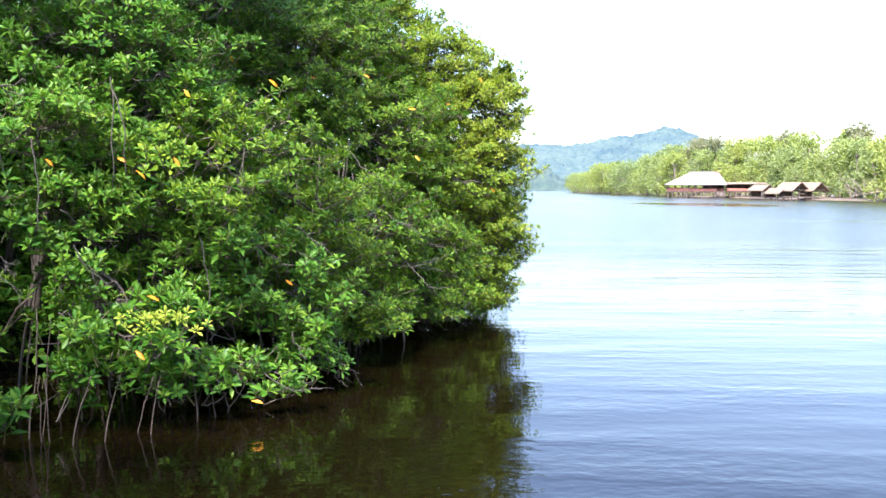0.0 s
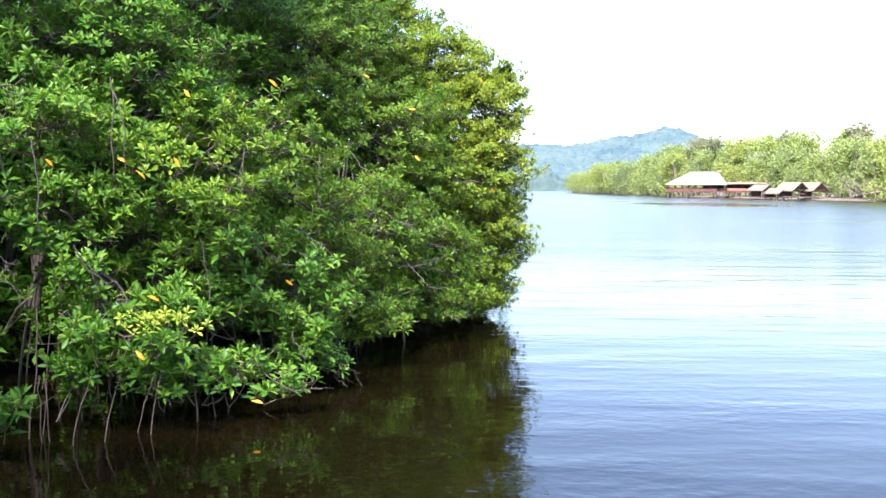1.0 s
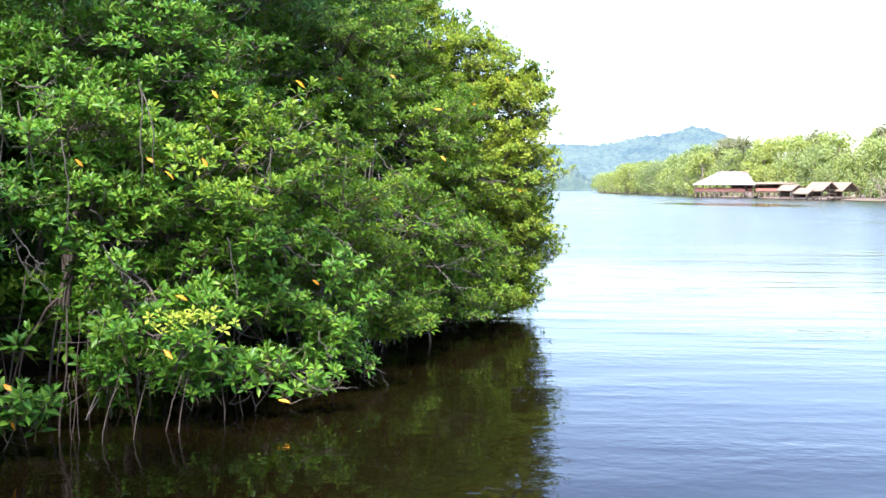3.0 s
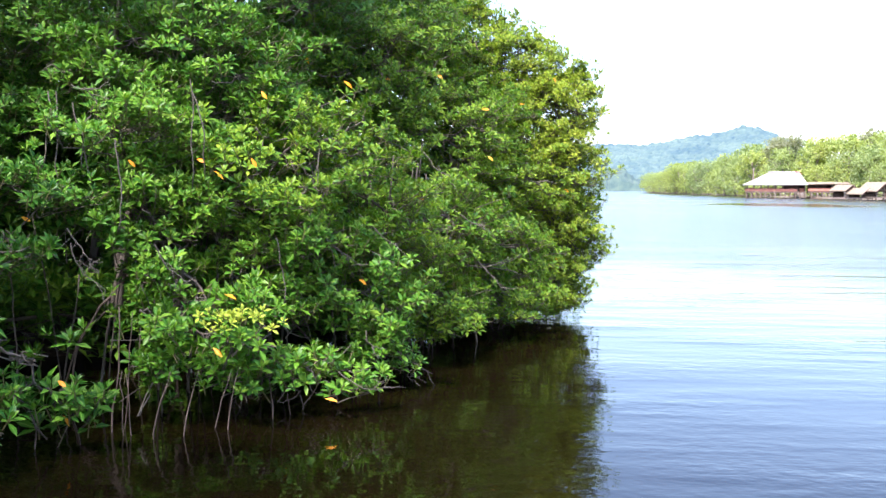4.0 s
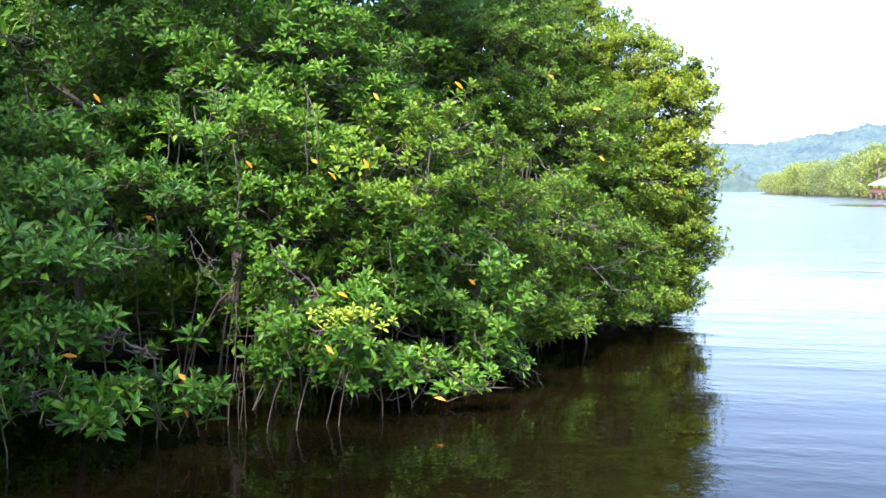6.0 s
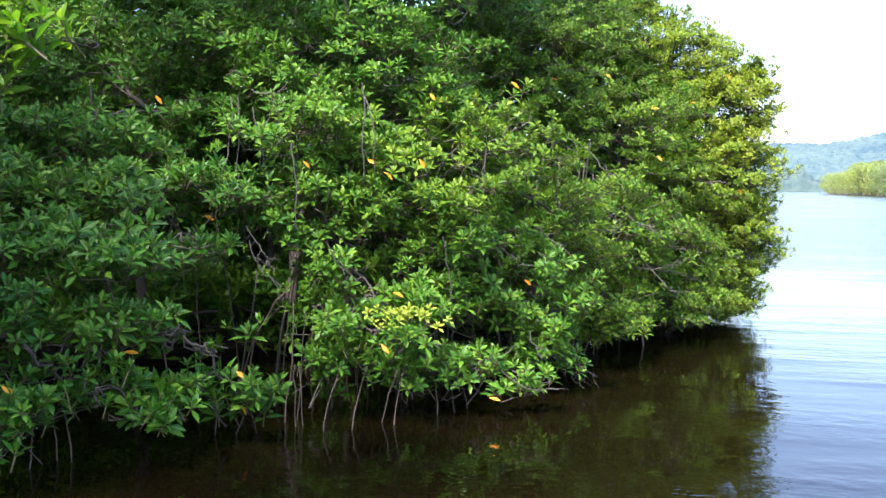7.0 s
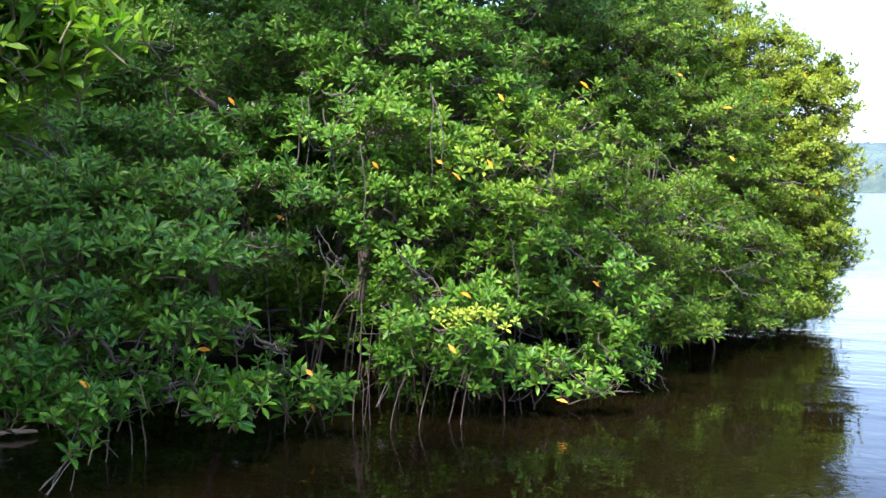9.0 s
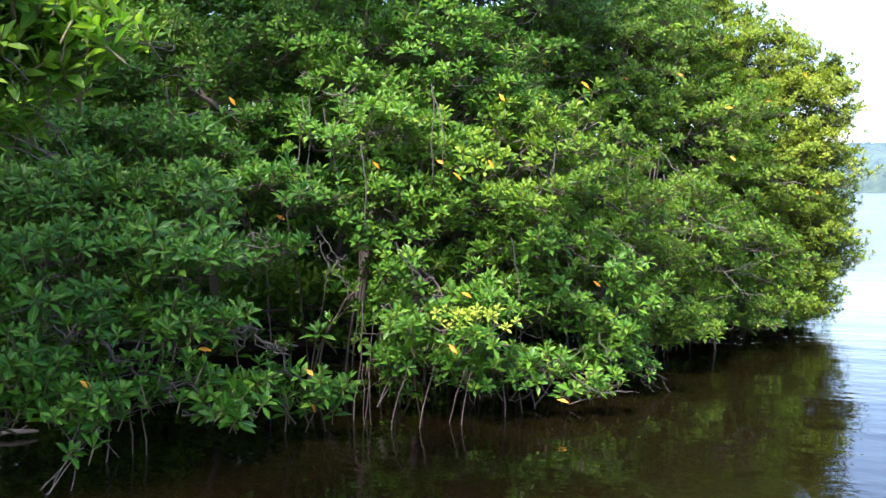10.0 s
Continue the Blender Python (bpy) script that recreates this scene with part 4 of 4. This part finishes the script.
def pavilion():
    """A stilted restaurant: hall under a white hipped roof, an open wing beside it."""
    house = tagged(new("stilt_pavilion"), "open wooden restaurant on stilts with a white hipped roof", "building")
    y0, y1 = -4.5, 5.0
    for x in np.arange(-5.3, 5.6, 0.9):
        for y in (-4.3, 0.0, 4.6):
            part("stilt", boxed(x - 0.09, x + 0.09, y - 0.09, y + 0.09, -0.8, 1.0), PALE_WOOD, house)
    part("deck", boxed(-5.6, 5.7, y0, y1, 1.0, 1.22, 0.02), DARK_WOOD, house)
    part("railing", boxed(-5.6, 4.0, y0 - 0.06, y0 + 0.02, 1.3, 1.78, 0.02), RED_WOOD, house, "red-brown board railing")
    part("railing", boxed(-5.62, -5.54, y0 + 0.05, y1, 1.3, 1.78, 0.02), RED_WOOD, house)
    for x in np.arange(-5.4, 5.7, 1.35):
        for y in (y0 + 0.12, y1 - 0.2):
            part("post", boxed(x - 0.07, x + 0.07, y - 0.07, y + 0.07, 1.22, 2.75), DARK_WOOD, house)
    part("back_wall", boxed(1.5, 5.6, 3.0, 3.12, 1.22, 2.7), DARK_WOOD, house)
    for x in np.arange(-4.6, 5, 1.9):
        part("dining_table", boxed(x - 0.45, x + 0.45, -2.6, -1.8, 1.22, 1.92, 0.05), RED_WOOD, house)
    a, b, c, d = (-6.0, -5.2, 2.55), (6.0, -5.2, 2.62), (6.0, 5.6, 2.62), (-6.0, 5.6, 2.55)
    e, f = (-1.2, 0.3, 5.0), (4.3, 0.3, 5.15)
    for name, corners in (("roof_front", (a, b, f, e)), ("roof_back", (c, d, e, f)), ("roof_end", (d, a, e)), ("roof_end", (b, c, f))):
        part(name, slab(corners, 0.12), WHITE_ROOF, house)
    part("ridge_cap", boxed(-1.4, 4.5, 0.12, 0.48, 4.98, 5.22, 0.05), WHITE_ROOF, house)
    part("gablet", slab(((3.6, -0.3, 5.3), (4.9, -0.3, 4.75), (4.9, 0.9, 4.75), (3.6, 0.9, 5.3)), 0.1), RED_WOOD, house)
    # wing
    for x in np.arange(6.6, 13.2, 1.05):
        for y in (-3.0, 1.5):
            part("stilt", boxed(x - 0.08, x + 0.08, y - 0.08, y + 0.08, -0.8, 1.05), PALE_WOOD if y < 0 else DARK_WOOD, house)
    part("wing_deck", boxed(5.9, 13.3, -3.2, 2.0, 1.05, 1.25, 0.02), DARK_WOOD, house)
    part("wing_railing", boxed(6.0, 13.2, -3.26, -3.18, 1.38, 1.85, 0.02), RED_WOOD, house)
    for x in np.arange(6.1, 13.3, 1.4):
        part("post", boxed(x - 0.06, x + 0.06, -3.1, -2.98, 1.25, 2.9), DARK_WOOD, house)
    part("wing_back_wall", boxed(6.0, 13.2, 1.8, 1.9, 1.25, 2.8), DARK_WOOD, house)
    part("wing_roof", slab(((5.9, -3.7, 2.72), (13.6, -3.7, 2.86), (13.6, 2.4, 3.25), (5.9, 2.4, 3.15)), 0.1), THATCH, house, "flat pale sheet roof")
    for k in range(6):
        part("stair_tread", boxed(4.3, 5.6, -4.6 - 0.3 * (k + 1), -4.6 - 0.3 * k, 1.0 - 0.18 * (k + 1), 1.06 - 0.18 * (k + 1)), PALE_WOOD, house)
    house.matrix_basis = pose(51.0, 199.2, 0, 0, 0, -14.5)


def hut(label, at, turn, w, d, eave, apex, floor):
    """A small open hut with a thatched gable roof, gable to the river."""
    thing = tagged(new("thatched_hut"), label, "hut", "huts on the shore")
    h = w / 2
    part("platform", boxed(-h, h, -d / 2, d / 2, floor - 0.18, floor, 0.02), PALE_WOOD, thing)
    for x in (-h + 0.1, 0, h - 0.1):
        for y in (-d / 2 + 0.1, d / 2 - 0.1):
            part("post", boxed(x - 0.06, x + 0.06, y - 0.06, y + 0.06, -0.8, eave + (0.1 if x else apex - eave - 0.15)), PALE_WOOD, thing)
    for s in (-1, 1):
        part("roof_slope", slab(((s * (h + 0.35), -d / 2 - 0.4, eave - 0.2), (0, -d / 2 - 0.4, apex), (0, d / 2 + 0.4, apex), (s * (h + 0.35), d / 2 + 0.4, eave - 0.2)), 0.14), THATCH, thing)
        part("barge_board", slab(((s * (h + 0.37), -d / 2 - 0.46, eave - 0.2), (0, -d / 2 - 0.46, apex + 0.02), (0, -d / 2 - 0.41, apex + 0.02), (s * (h + 0.37), -d / 2 - 0.41, eave - 0.2)), 0.16), DARK_WOOD, thing)
    part("back_wall", boxed(-h + 0.1, h - 0.1, d / 2 - 0.16, d / 2 - 0.1, floor, eave), DARK_WOOD, thing)
    part("rail", boxed(-h, h, -d / 2, -d / 2 + 0.06, floor + 0.4, floor + 0.5, 0.01), PALE_WOOD, thing)
    part("cross_beam", boxed(-h - 0.1, h + 0.1, -d / 2 + 0.02, -d / 2 + 0.12, eave - 0.12, eave), PALE_WOOD, thing)
    thing.matrix_basis = pose(*at, 0, 0, turn)
    return thing


pavilion()
hut("thatched open hut with a gable towards the river", (59.4, 168.0, 0), 28, 3.5, 3.4, 1.75, 3.0, 0.55)
hut("thatched open hut beside a taller bush", (62.9, 168.2, 0), 28, 3.4, 3.2, 1.75, 3.0, 0.55)
hut("low thatched shelter in front of the restaurant's wing", (57.2, 168.9, 0), 28, 2.6, 3.0, 1.25, 2.0, 0.4)
hut("low thatched shelter beside the restaurant", (55.4, 171.6, 0), 28, 2.5, 2.8, 1.75, 2.55, 0.4)


def wooded_ridge(name, label, seed, xs, ys, crest, glow, canopy):
    """Wooded high ground far off, with the uneven canopy of its trees; crest: its height along x; glow: emission that
    imitates haze.
    """
    rng = np.random.default_rng(seed)
    verts, faces = [], []
    n, rows, deep = len(xs), len(ys), (ys[-1] - ys[0]) * 0.46
    for j, y in enumerate(ys):
        u = (y - ys[0]) / deep
        rise = min(1.0, u) ** 0.7 if u < 1 else max(0, 1 - (u - 1) * 0.6)
        for x in xs:
            bump = 0 if j == 0 else canopy * (noise.noise(Vector((x * 0.2, y * 0.2, 1))) + 0.7 * noise.noise(Vector((x * 0.06, y * 0.06, 7))) + 0.8 * rng.random())
            verts.append((x + rng.normal(0, 0.25 * canopy), y, max(crest(x), 2) * rise + bump))
    for j in range(rows - 1):
        for i in range(n - 1):
            a = j * n + i
            faces.append((a, a + 1, a + n + 1, a + n))
    mat, nodes, links, bsdf = shader(name + "_forest")
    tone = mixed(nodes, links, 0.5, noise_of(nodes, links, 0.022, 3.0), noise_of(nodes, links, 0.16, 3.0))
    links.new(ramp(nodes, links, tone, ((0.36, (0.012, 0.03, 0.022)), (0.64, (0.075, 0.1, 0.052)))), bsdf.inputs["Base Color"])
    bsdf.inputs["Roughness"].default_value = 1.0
    # bluish glow on the slopes in place of haze in the air
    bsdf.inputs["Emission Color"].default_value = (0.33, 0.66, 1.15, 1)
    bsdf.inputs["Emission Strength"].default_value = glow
    tagged(new(name, mesh_of(name, verts, faces, mat, None, False)), label, "hill", kind="structure")


def hill_crest(x):
    return 44.5 + 14 * math.exp(-((x - 243) / 38) ** 2) + 8 * math.exp(-((x - 205) / 55) ** 2) - 60 / (1 + math.exp(-(x - 318) / 22)) + 4 * noise.noise(Vector((x * 0.02, 0, 2)))


def spur_crest(x):
    return 13 - 7 / (1 + math.exp(-(x - 74) / 8)) + 5 * noise.noise(Vector((x * 0.07, 0, 5)))


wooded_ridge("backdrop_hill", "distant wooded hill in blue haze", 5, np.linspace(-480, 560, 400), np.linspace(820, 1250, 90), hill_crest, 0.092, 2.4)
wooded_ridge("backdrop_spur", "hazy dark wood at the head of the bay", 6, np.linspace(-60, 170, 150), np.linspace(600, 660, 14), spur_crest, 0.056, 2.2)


def motions():
    walk(water, [(0.0, pose(0.9, 3.2, 0)), (5.0, pose(0, 0, 0)), (10.0, pose(-0.9, -3.2, 0))])


motions()
